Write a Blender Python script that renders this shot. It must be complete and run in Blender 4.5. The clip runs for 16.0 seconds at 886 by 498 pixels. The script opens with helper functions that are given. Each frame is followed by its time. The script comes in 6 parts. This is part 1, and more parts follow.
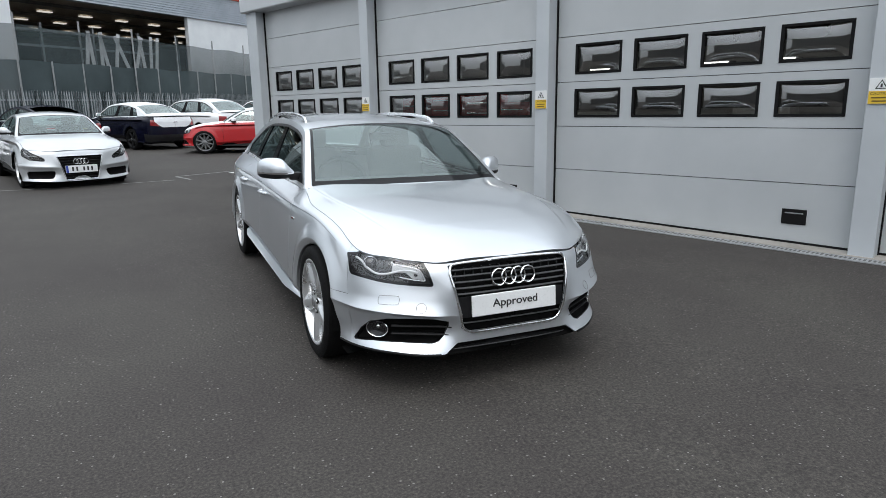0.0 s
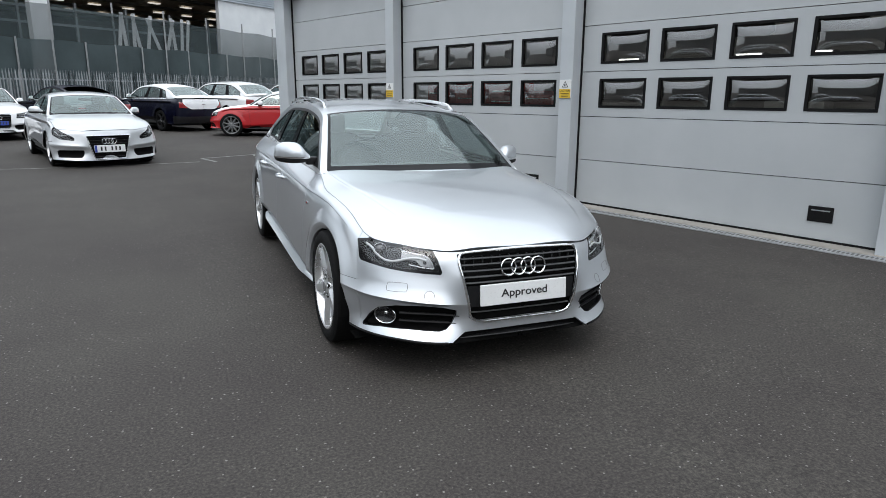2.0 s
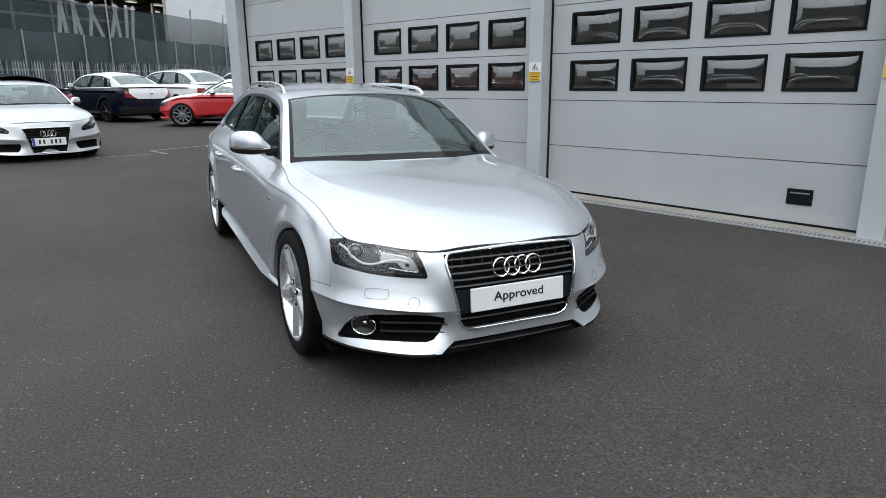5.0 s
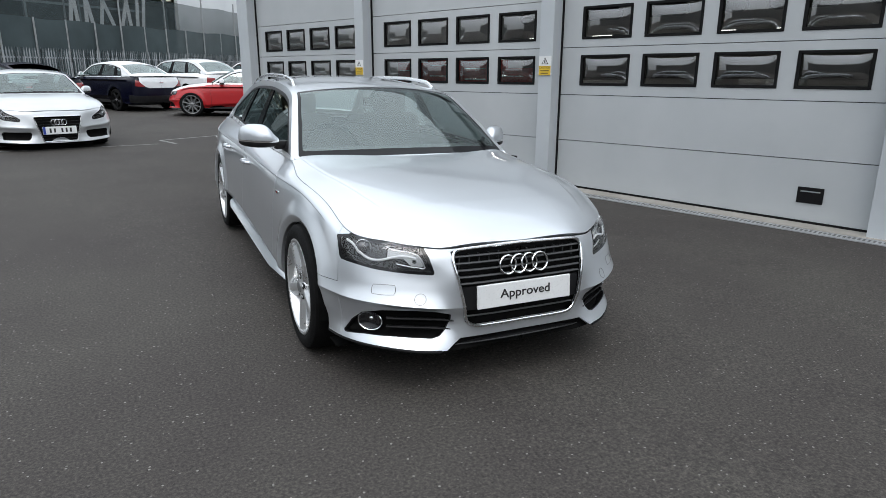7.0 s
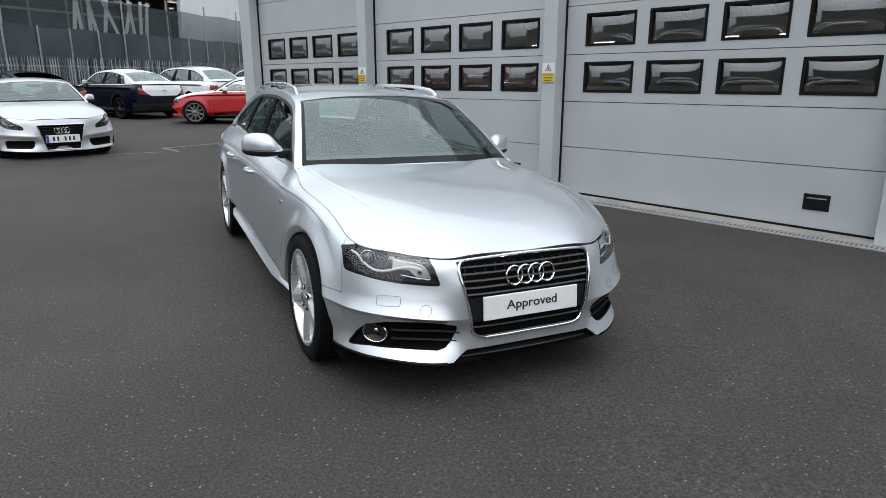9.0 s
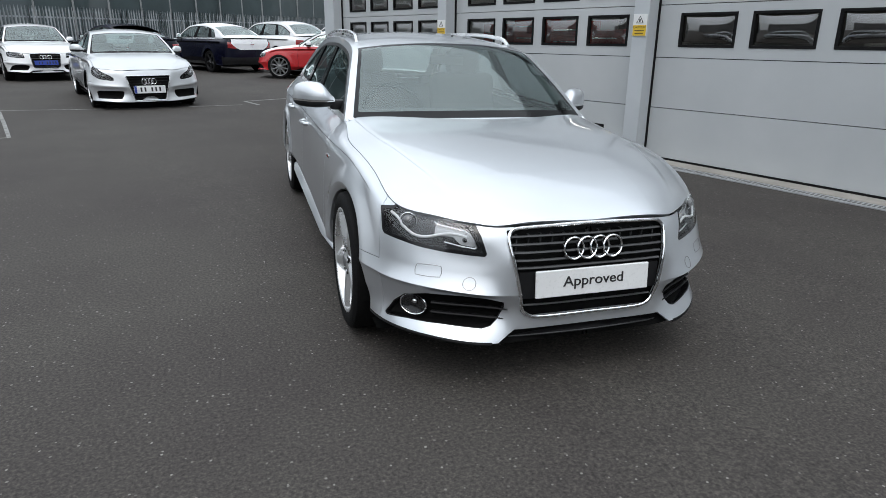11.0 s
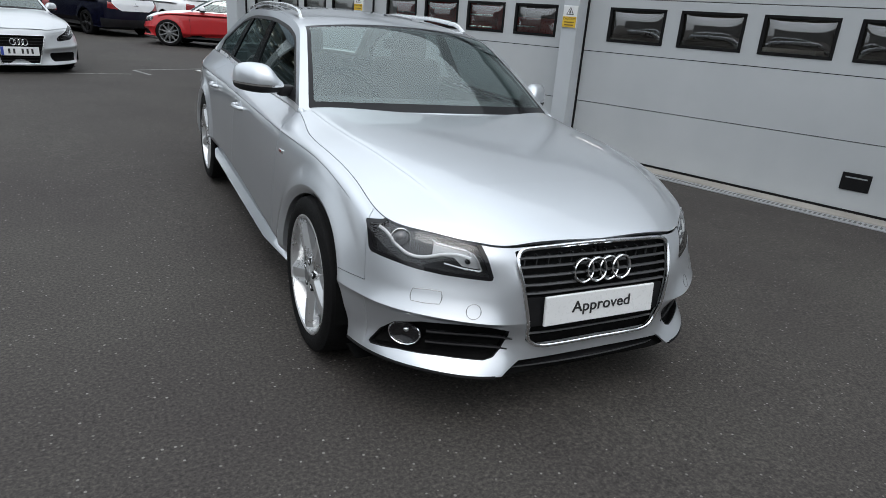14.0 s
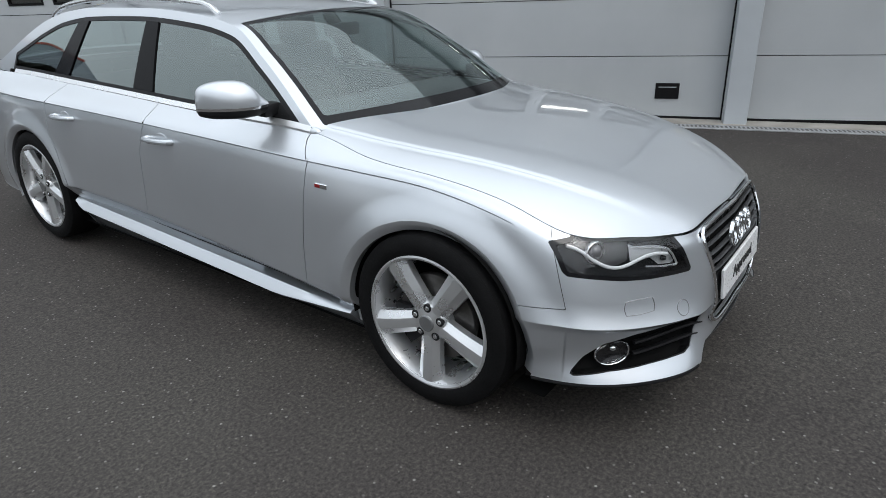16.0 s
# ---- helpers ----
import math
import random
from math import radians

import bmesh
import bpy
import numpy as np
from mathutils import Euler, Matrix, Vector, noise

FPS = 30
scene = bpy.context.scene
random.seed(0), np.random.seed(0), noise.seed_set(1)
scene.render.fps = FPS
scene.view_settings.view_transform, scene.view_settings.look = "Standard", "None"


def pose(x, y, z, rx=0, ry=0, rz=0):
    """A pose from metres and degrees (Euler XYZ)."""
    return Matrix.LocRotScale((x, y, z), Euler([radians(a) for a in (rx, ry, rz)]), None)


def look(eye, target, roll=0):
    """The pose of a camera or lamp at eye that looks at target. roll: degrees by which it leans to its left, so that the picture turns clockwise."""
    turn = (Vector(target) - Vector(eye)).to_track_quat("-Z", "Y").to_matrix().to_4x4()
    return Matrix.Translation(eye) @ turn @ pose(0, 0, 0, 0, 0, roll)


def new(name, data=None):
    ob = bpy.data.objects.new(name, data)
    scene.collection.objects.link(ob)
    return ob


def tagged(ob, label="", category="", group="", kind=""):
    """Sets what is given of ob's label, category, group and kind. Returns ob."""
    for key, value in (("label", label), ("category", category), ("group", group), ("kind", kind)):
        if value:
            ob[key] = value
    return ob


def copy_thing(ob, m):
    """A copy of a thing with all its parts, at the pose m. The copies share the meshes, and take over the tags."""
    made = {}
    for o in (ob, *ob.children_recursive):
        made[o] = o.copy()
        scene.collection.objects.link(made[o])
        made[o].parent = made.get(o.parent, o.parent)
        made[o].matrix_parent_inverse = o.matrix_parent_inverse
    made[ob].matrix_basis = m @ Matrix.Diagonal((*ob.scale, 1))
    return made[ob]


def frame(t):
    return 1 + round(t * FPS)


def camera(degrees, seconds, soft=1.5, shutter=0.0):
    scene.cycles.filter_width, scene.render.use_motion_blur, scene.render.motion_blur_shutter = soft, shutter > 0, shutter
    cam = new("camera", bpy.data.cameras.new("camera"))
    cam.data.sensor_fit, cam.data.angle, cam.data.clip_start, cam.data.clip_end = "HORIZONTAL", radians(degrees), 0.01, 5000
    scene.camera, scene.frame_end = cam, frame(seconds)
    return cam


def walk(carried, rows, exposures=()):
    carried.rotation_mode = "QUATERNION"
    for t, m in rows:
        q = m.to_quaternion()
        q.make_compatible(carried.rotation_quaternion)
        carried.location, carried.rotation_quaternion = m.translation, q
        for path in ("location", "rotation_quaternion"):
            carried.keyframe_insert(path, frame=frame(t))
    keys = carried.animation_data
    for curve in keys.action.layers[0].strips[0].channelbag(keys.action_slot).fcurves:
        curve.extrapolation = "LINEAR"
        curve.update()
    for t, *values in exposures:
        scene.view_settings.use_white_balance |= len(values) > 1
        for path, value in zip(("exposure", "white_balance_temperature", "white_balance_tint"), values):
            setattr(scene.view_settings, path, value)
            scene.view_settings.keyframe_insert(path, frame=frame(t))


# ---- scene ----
cam = camera(69.9, 16.0, soft=0.8)
PATH = [
    (0, (-1.642, -3.404, 1.418), (-0.809, -1.643, 0.965), -0.3),
    (0.5, (-1.641, -3.399, 1.418), (-0.78, -1.632, 1.045), -0.7),
    (1, (-1.637, -3.402, 1.41), (-0.789, -1.637, 1.002), -0.6),
    (1.5, (-1.619, -3.407, 1.402), (-0.778, -1.663, 0.898), 0.7),
    (2, (-1.576, -3.425, 1.418), (-0.815, -1.642, 0.928), 0.8),
    (2.5, (-1.549, -3.399, 1.416), (-0.747, -1.62, 0.977), 1.6),
    (3, (-1.533, -3.237, 1.416), (-0.636, -1.503, 0.981), 0.7),
    (3.5, (-1.526, -3.124, 1.4), (-0.617, -1.421, 0.874), 0.1),
    (4, (-1.528, -3.074, 1.409), (-0.596, -1.379, 0.9), 0.9),
    (4.2, (-1.526, -3.053, 1.377), (-0.618, -1.344, 0.875), 0.9),
    (6.5, (-1.53, -3.053, 1.397), (-0.684, -1.331, 0.831), 0.3),
    (7, (-1.525, -3.05, 1.401), (-0.68, -1.323, 0.85), 0.8),
    (7.5, (-1.536, -3.057, 1.403), (-0.706, -1.304, 0.914), -0.7),
    (8, (-1.524, -3.063, 1.398), (-0.653, -1.334, 0.898), -0.5),
    (8.2, (-1.524, -3.016, 1.412), (-0.664, -1.292, 0.875), 0.6),
    (10.5, (-1.454, -3.003, 1.372), (-0.703, -1.228, 0.839), -1.6),
    (11, (-1.277, -2.781, 1.339), (-0.684, -0.985, 0.688), 1.0),
    (11.5, (-1.139, -2.533, 1.319), (-0.586, -0.749, 0.603), 0.6),
    (12, (-1.087, -2.315, 1.329), (-0.383, -0.575, 0.64), -0.1),
    (12.5, (-1.118, -2.277, 1.331), (-0.454, -0.525, 0.631), 0.3),
    (13, (-1.162, -2.323, 1.346), (-0.441, -0.567, 0.717), 1.5),
    (13.5, (-1.285, -2.417, 1.346), (-0.533, -0.698, 0.652), 3.9),
    (14, (-1.5, -2.325, 1.355), (-0.6, -0.679, 0.66), 5.0),
    (14.5, (-1.782, -2.063, 1.366), (-0.752, -0.525, 0.609), -1.9),
    (15, (-1.938, -1.771, 1.368), (-0.8, -0.291, 0.651), -1.5),
    (15.5, (-2.1, -1.468, 1.357), (-0.795, -0.16, 0.592), 0.9),
    (16, (-2.301, -1.165, 1.409), (-0.831, -0.07, 0.609), -1.4),
]
walk(cam, [(t, look(eye, target, roll)) for t, eye, target, roll in PATH], [(0, .16), (2.5, .16), (3.5, .10), (4.2, .15), (6.5, .16), (8, .11), (10.5, .05), (11.5, .09), (12, -.08), (12.5, -.19), (13.5, -.17), (14.5, 0), (15, -.01), (15.5, -.1), (16, -.05)])

# ---- world, sun, exposure ----
world = bpy.data.worlds.new("overcast_sky")
scene.world = world
world.use_nodes = True
wt = world.node_tree
for n in list(wt.nodes):
    wt.nodes.remove(n)
w_out = wt.nodes.new("ShaderNodeOutputWorld")
w_bg = wt.nodes.new("ShaderNodeBackground")
w_sky = wt.nodes.new("ShaderNodeTexSky")
w_sky.sky_type = "NISHITA"
w_sky.sun_disc = False
w_sky.sun_elevation = radians(48)
w_sky.sun_rotation = radians(200)
w_sky.air_density, w_sky.dust_density, w_sky.ozone_density = 1.0, 3.0, 1.0
w_cloud = wt.nodes.new("ShaderNodeTexNoise")
w_cloud.inputs["Scale"].default_value = 2.6
w_cloud.inputs["Detail"].default_value = 5.0
w_co = wt.nodes.new("ShaderNodeTexCoord")
w_ramp = wt.nodes.new("ShaderNodeValToRGB")
w_ramp.color_ramp.elements[0].position, w_ramp.color_ramp.elements[0].color = 0.3, (7.5, 8.2, 8.85, 1)
w_ramp.color_ramp.elements[1].position, w_ramp.color_ramp.elements[1].color = 0.7, (9.3, 9.9, 10.45, 1)
w_mix = wt.nodes.new("ShaderNodeMixRGB")
w_mix.inputs[0].default_value = 0.85
wt.links.new(w_co.outputs["Generated"], w_cloud.inputs["Vector"])
wt.links.new(w_cloud.outputs["Fac"], w_ramp.inputs[0])
wt.links.new(w_sky.outputs[0], w_mix.inputs[1])
wt.links.new(w_ramp.outputs[0], w_mix.inputs[2])
# an overcast sky is about three times as bright overhead as at the horizon
w_dir = wt.nodes.new("ShaderNodeSeparateXYZ")
wt.links.new(w_co.outputs["Generated"], w_dir.inputs[0])
w_rise = wt.nodes.new("ShaderNodeMapRange")
w_rise.inputs["To Min"].default_value, w_rise.inputs["To Max"].default_value = 0.46, 1.26
wt.links.new(w_dir.outputs["Z"], w_rise.inputs["Value"])
w_lift = wt.nodes.new("ShaderNodeMixRGB")
w_lift.blend_type = "MULTIPLY"
w_lift.inputs[0].default_value = 1.0
wt.links.new(w_mix.outputs[0], w_lift.inputs[1])
wt.links.new(w_rise.outputs[0], w_lift.inputs[2])
wt.links.new(w_lift.outputs[0], w_bg.inputs[0])
w_bg.inputs[1].default_value = 0.175
wt.links.new(w_bg.outputs[0], w_out.inputs[0])

sun = new("sun", bpy.data.lights.new("sun", "SUN"))
sun.data.energy, sun.data.angle, sun.data.color = 0.6, radians(25), (1.0, 0.985, 0.965)
sun.matrix_world = look((0, 0, 30), (9, 14, 0))
scene.view_settings.exposure = 0.0


# ---- materials ----
def nodes_of(name):
    m = bpy.data.materials.new(name)
    m.use_nodes = True
    nt = m.node_tree
    return m, nt, nt.nodes["Principled BSDF"]


def noise_node(nt, scale, detail=4.0, rough=0.55, coord="Object"):
    co = nt.nodes.new("ShaderNodeTexCoord")
    n = nt.nodes.new("ShaderNodeTexNoise")
    n.inputs["Scale"].default_value, n.inputs["Detail"].default_value, n.inputs["Roughness"].default_value = scale, detail, rough
    nt.links.new(co.outputs[coord], n.inputs["Vector"])
    return n


def ramp_node(nt, source, stops):
    r = nt.nodes.new("ShaderNodeValToRGB")
    e = r.color_ramp.elements
    while len(e) < len(stops):
        e.new(0.5)
    for k, (p, c) in enumerate(stops):
        e[k].position, e[k].color = p, (*c, 1) if len(c) == 3 else c
    nt.links.new(source, r.inputs[0])
    return r


def bump_node(nt, source, bsdf, strength, dist):
    b = nt.nodes.new("ShaderNodeBump")
    b.inputs["Strength"].default_value, b.inputs["Distance"].default_value = strength, dist
    nt.links.new(source, b.inputs["Height"])
    nt.links.new(b.outputs[0], bsdf.inputs["Normal"])


def grime(name, a, b, rough=0.5, metal=0.0, scale=3.0, coat=0.0, bump=0.0, bump_scale=60.0, spec=0.5, coat_rough=0.04):
    """A surface between two close colours, with dirt at two scales and a little relief."""
    m, nt, p = nodes_of(name)
    n1 = noise_node(nt, scale, 5.0)
    r1 = ramp_node(nt, n1.outputs["Fac"], [(0.3, a), (0.7, b)])
    nt.links.new(r1.outputs[0], p.inputs["Base Color"])
    n2 = noise_node(nt, scale * 9, 4.0)
    r2 = ramp_node(nt, n2.outputs["Fac"], [(0.3, (max(rough - 0.07, 0.01),) * 3), (0.75, (min(rough + 0.1, 1.0),) * 3)])
    nt.links.new(r2.outputs[0], p.inputs["Roughness"])
    p.inputs["Metallic"].default_value = metal
    p.inputs["Coat Weight"].default_value = coat
    p.inputs["Coat Roughness"].default_value = coat_rough
    p.inputs["Specular IOR Level"].default_value = spec
    if bump:
        n3 = noise_node(nt, bump_scale, 3.0)
        bump_node(nt, n3.outputs["Fac"], p, bump, 0.01)
    return m


def car_paint(name, colour, metal, rough, flake=True, coat=1.0, spec=0.5):
    m, nt, p = nodes_of(name)
    p.inputs["Metallic"].default_value = metal
    n1 = noise_node(nt, 1.7, 3.0)
    lo = tuple(c * 0.96 for c in colour)
    r1 = ramp_node(nt, n1.outputs["Fac"], [(0.35, lo), (0.65, colour)])
    nt.links.new(r1.outputs[0], p.inputs["Base Color"])
    p.inputs["Roughness"].default_value = rough
    p.inputs["Coat Weight"].default_value = coat
    p.inputs["Specular IOR Level"].default_value = spec
    p.inputs["Coat Roughness"].default_value = 0.03
    p.inputs["Coat IOR"].default_value = 1.5
    if flake:
        n2 = noise_node(nt, 900.0, 2.0)
        bump_node(nt, n2.outputs["Fac"], p, 0.08, 0.002)
    return m


def glass(name, tint, gloss=0.08, sheen=(1, 1, 1)):
    """A thin pane: it lets light straight through and mirrors a part of it, more at grazing angles."""
    m, nt, p = nodes_of(name)
    nt.nodes.remove(p)
    out = nt.nodes["Material Output"]
    tr = nt.nodes.new("ShaderNodeBsdfTransparent")
    tr.inputs[0].default_value = (*tint, 1)
    gl = nt.nodes.new("ShaderNodeBsdfGlossy")
    gl.inputs["Roughness"].default_value = 0.0
    gl.inputs["Color"].default_value = (*sheen, 1)
    lw = nt.nodes.new("ShaderNodeLayerWeight")
    lw.inputs["Blend"].default_value = 0.5
    up = nt.nodes.new("ShaderNodeMath")
    up.operation = "POWER"
    up.inputs[1].default_value = 5.0
    nt.links.new(lw.outputs["Facing"], up.inputs[0])
    fr = nt.nodes.new("ShaderNodeMapRange")
    fr.inputs["To Min"].default_value, fr.inputs["To Max"].default_value = gloss, 1.0
    nt.links.new(up.outputs[0], fr.inputs["Value"])
    mx = nt.nodes.new("ShaderNodeMixShader")
    nt.links.new(fr.outputs[0], mx.inputs[0])
    nt.links.new(tr.outputs[0], mx.inputs[1])
    nt.links.new(gl.outputs[0], mx.inputs[2])
    nt.links.new(mx.outputs[0], out.inputs[0])
    return m


def asphalt_material():
    m, nt, p = nodes_of("asphalt")
    big = noise_node(nt, 0.55, 7.0, 0.68)
    base = ramp_node(nt, big.outputs["Fac"], [(0.34, (0.0388, 0.0332, 0.0312)), (0.66, (0.0565, 0.0517, 0.0458))])
    grit = noise_node(nt, 75.0, 4.0, 0.8)
    g = ramp_node(nt, grit.outputs["Fac"], [(0.34, (0.36, 0.36, 0.36)), (0.5, (0.94, 0.94, 0.94)), (0.68, (1.85, 1.83, 1.79))])
    mul = nt.nodes.new("ShaderNodeMixRGB")
    mul.blend_type = "MULTIPLY"
    mul.inputs[0].default_value = 1.0
    nt.links.new(base.outputs[0], mul.inputs[1])
    nt.links.new(g.outputs[0], mul.inputs[2])
    co = nt.nodes.new("ShaderNodeTexCoord")
    vor = nt.nodes.new("ShaderNodeTexVoronoi")
    vor.inputs["Scale"].default_value = 52.0
    nt.links.new(co.outputs["Object"], vor.inputs["Vector"])
    bright = nt.nodes.new("ShaderNodeSeparateColor")
    nt.links.new(vor.outputs["Color"], bright.inputs[0])
    pick = nt.nodes.new("ShaderNodeMath")
    pick.operation = "GREATER_THAN"
    pick.inputs[1].default_value = 0.86
    nt.links.new(bright.outputs[0], pick.inputs[0])
    near = nt.nodes.new("ShaderNodeMath")
    near.operation = "LESS_THAN"
    near.inputs[1].default_value = 0.25
    nt.links.new(vor.outputs["Distance"], near.inputs[0])
    both = nt.nodes.new("ShaderNodeMath")
    both.operation = "MULTIPLY"
    nt.links.new(pick.outputs[0], both.inputs[0])
    nt.links.new(near.outputs[0], both.inputs[1])
    fade = nt.nodes.new("ShaderNodeMath")
    fade.operation = "MULTIPLY"
    nt.links.new(both.outputs[0], fade.inputs[0])
    nt.links.new(bright.outputs[1], fade.inputs[1])
    mix = nt.nodes.new("ShaderNodeMixRGB")
    mix.inputs[2].default_value = (0.23, 0.22, 0.205, 1)
    nt.links.new(fade.outputs[0], mix.inputs[0])
    nt.links.new(mul.outputs[0], mix.inputs[1])
    nt.links.new(mix.outputs[0], p.inputs["Base Color"])
    p.inputs["Roughness"].default_value = 0.82
    p.inputs["Specular IOR Level"].default_value = 0.35
    bump_node(nt, grit.outputs["Fac"], p, 0.25, 0.002)
    return m


M = {}
M["asphalt"] = asphalt_material()
M["silver"] = car_paint("silver_metallic_paint", (0.650, 0.680, 0.714), 0.76, 0.33, False)
M["pale_silver"] = car_paint("pale_silver_paint", (0.60, 0.62, 0.64), 0.5, 0.40, False)
M["white_paint"] = car_paint("white_car_paint", (0.78, 0.79, 0.80), 0.0, 0.4, False)
M["red_paint"] = car_paint("red_car_paint", (0.46, 0.008, 0.012), 0.0, 0.35, False, 0.6)
M["navy_paint"] = car_paint("navy_car_paint", (0.003, 0.0035, 0.012), 0.0, 0.25, False, 0.0, 0.2)
M["film"] = grime("white_protective_film", (0.74, 0.76, 0.78), (0.82, 0.83, 0.84), 0.45, bump=0.15, bump_scale=14)
M["chrome"] = grime("chrome", (0.78, 0.79, 0.8), (0.86, 0.87, 0.88), 0.1, 1.0)
M["bright"] = grime("bright_trim", (0.84, 0.85, 0.86), (0.88, 0.89, 0.90), 0.28, 0.85, 0.7)
M["satin"] = grime("satin_aluminium", (0.70, 0.71, 0.72), (0.76, 0.77, 0.78), 0.25, 0.9, 0.8)
M["alloy"] = grime("silver_alloy", (0.72, 0.73, 0.74), (0.77, 0.78, 0.79), 0.30, 0.8, 1.5)
M["alloy_dark"] = grime("shaded_alloy", (0.22, 0.225, 0.23), (0.3, 0.305, 0.31), 0.4, 0.7, 12)
M["black"] = grime("black_plastic", (0.008, 0.008, 0.009), (0.016, 0.016, 0.017), 0.42, 0, 8, spec=0.2)
M["gloss_black"] = grime("gloss_black", (0.006, 0.006, 0.007), (0.01, 0.01, 0.011), 0.07, 0, 8, spec=0.5)
M["pillar_black"] = grime("satin_black_pillar", (0.005, 0.005, 0.006), (0.008, 0.008, 0.009), 0.12, 0, 5, spec=0.06)
M["frit"] = grime("printed_glass_border", (0.005, 0.005, 0.006), (0.008, 0.008, 0.009), 0.1, 0, 5, spec=0.2)
M["liner"] = grime("wheel_arch_liner", (0.004, 0.004, 0.004), (0.008, 0.008, 0.008), 0.9, 0, 8, spec=0.1)
M["rubber"] = grime("tyre_rubber", (0.004, 0.004, 0.0042), (0.007, 0.007, 0.0074), 0.75, 0, 18, bump=0.15, bump_scale=90, spec=0.15)
M["disc"] = grime("brake_disc", (0.08, 0.075, 0.07), (0.14, 0.135, 0.13), 0.45, 0.8, 20)
M["screen"] = glass("windscreen_glass", (0.70, 0.80, 0.785), 0.15, (0.90, 1.0, 0.985))
M["tint"] = glass("tinted_side_glass", (0.32, 0.37, 0.365), 0.215, (0.90, 1.0, 0.985))
M["tint_parked"] = glass("parked_car_glass", (0.52, 0.60, 0.58), 0.2, (0.90, 1.0, 0.985))
M["lens"] = glass("lamp_cover", (0.90, 0.91, 0.92), 0.045)
M["ball"] = grime("projector_glass", (0.10, 0.10, 0.105), (0.16, 0.16, 0.165), 0.05, 0, 8, 1.0)
M["lamp_dark"] = grime("lamp_housing", (0.012, 0.012, 0.013), (0.03, 0.031, 0.033), 0.24, 0.3, 1.5)
M["lamp_mid"] = grime("lamp_reflector", (0.48, 0.485, 0.49), (0.60, 0.605, 0.61), 0.3, 0.6, 1.5)
M["lamp_bezel"] = grime("grey_lamp_bezel", (0.05, 0.051, 0.053), (0.09, 0.091, 0.094), 0.3, 0.5, 1.5)
M["slat"] = grime("dark_grey_slat", (0.035, 0.036, 0.038), (0.055, 0.056, 0.058), 0.38, 0, 10)
M["red_lens"] = grime("red_lamp_lens", (0.20, 0.008, 0.010), (0.30, 0.014, 0.016), 0.15, 0, 20, 1.0)
M["cabin"] = grime("dark_cabin_trim", (0.035, 0.036, 0.037), (0.055, 0.056, 0.057), 0.7, 0, 10)
M["leather"] = grime("black_leather", (0.025, 0.025, 0.026), (0.05, 0.05, 0.051), 0.48, 0, 14, bump=0.2)
M["plate"] = grime("white_plate", (0.76, 0.77, 0.77), (0.82, 0.83, 0.83), 0.3, 0, 9)
M["yellow_plate"] = grime("yellow_plate", (0.62, 0.45, 0.04), (0.7, 0.52, 0.06), 0.3, 0, 9)
M["ink"] = grime("black_ink", (0.015, 0.015, 0.016), (0.03, 0.03, 0.03), 0.5, 0, 9)
M["ink_blue"] = grime("blue_ink", (0.02, 0.05, 0.3), (0.03, 0.07, 0.36), 0.4, 0, 9)


# ---- mesh helpers ----
def bm_mesh(name, bm, smooth=True):
    me = bpy.data.meshes.new(name)
    bm.to_mesh(me)
    bm.free()
    if smooth:
        for f in me.polygons:
            f.use_smooth = True
    return me


def part(name, bm, material, parent=None, label="", smooth=False, sharp=35):
    """Links a bmesh (or a mesh) as one object under its parent."""
    me = bm if isinstance(bm, bpy.types.Mesh) else bm_mesh(name, bm, smooth)
    if smooth and not isinstance(bm, bpy.types.Mesh):
        me.set_sharp_from_angle(angle=radians(sharp))
    ob = new(name, me)
    if material is not None and not me.materials:
        me.materials.append(material)
    ob.parent = parent
    if label:
        ob["label"] = label
    return ob


def box_bm(lo, hi, bevel=0.0, seg=1, bm=None):
    b = bmesh.new() if bm is None else bm
    c = [(lo[k] + hi[k]) / 2 for k in range(3)]
    d = [abs(hi[k] - lo[k]) for k in range(3)]
    r = bmesh.ops.create_cube(b, size=1.0, matrix=Matrix.Translation(c) @ Matrix.Diagonal((*d, 1)))
    if bevel:
        es = list({e for v in r["verts"] for e in v.link_edges})
        bmesh.ops.bevel(b, geom=es, offset=min(bevel, min(d) * 0.45), segments=seg, affect="EDGES", profile=0.5)
    return b


def tube_bm(points, radius, sides=8, closed=False, bm=None, flat=1.0):
    """A tube along a line of points."""
    b = bmesh.new() if bm is None else bm
    pts = [Vector(p) for p in points]
    n = len(pts)
    rings = []
    up = Vector((0, 0, 1))
    for i, p in enumerate(pts):
        a = pts[(i - 1) % n] if closed or i > 0 else pts[i]
        c = pts[(i + 1) % n] if closed or i < n - 1 else pts[i]
        t = (c - a).normalized()
        s = t.cross(up)
        if s.length < 1e-3:
            s = t.cross(Vector((0, 1, 0)))
        s.normalize()
        w = s.cross(t)
        r = radius(i / max(n - 1, 1)) if callable(radius) else radius
        rings.append([b.verts.new(p + r * (math.cos(2 * math.pi * k / sides) * s + flat * math.sin(2 * math.pi * k / sides) * w)) for k in range(sides)])
    last = n if closed else n - 1
    for i in range(last):
        r0, r1 = rings[i], rings[(i + 1) % n]
        for k in range(sides):
            b.faces.new((r0[k], r0[(k + 1) % sides], r1[(k + 1) % sides], r1[k]))
    if not closed:
        b.faces.new(rings[0])
        b.faces.new(list(reversed(rings[-1])))
    bmesh.ops.recalc_face_normals(b, faces=b.faces)
    return b


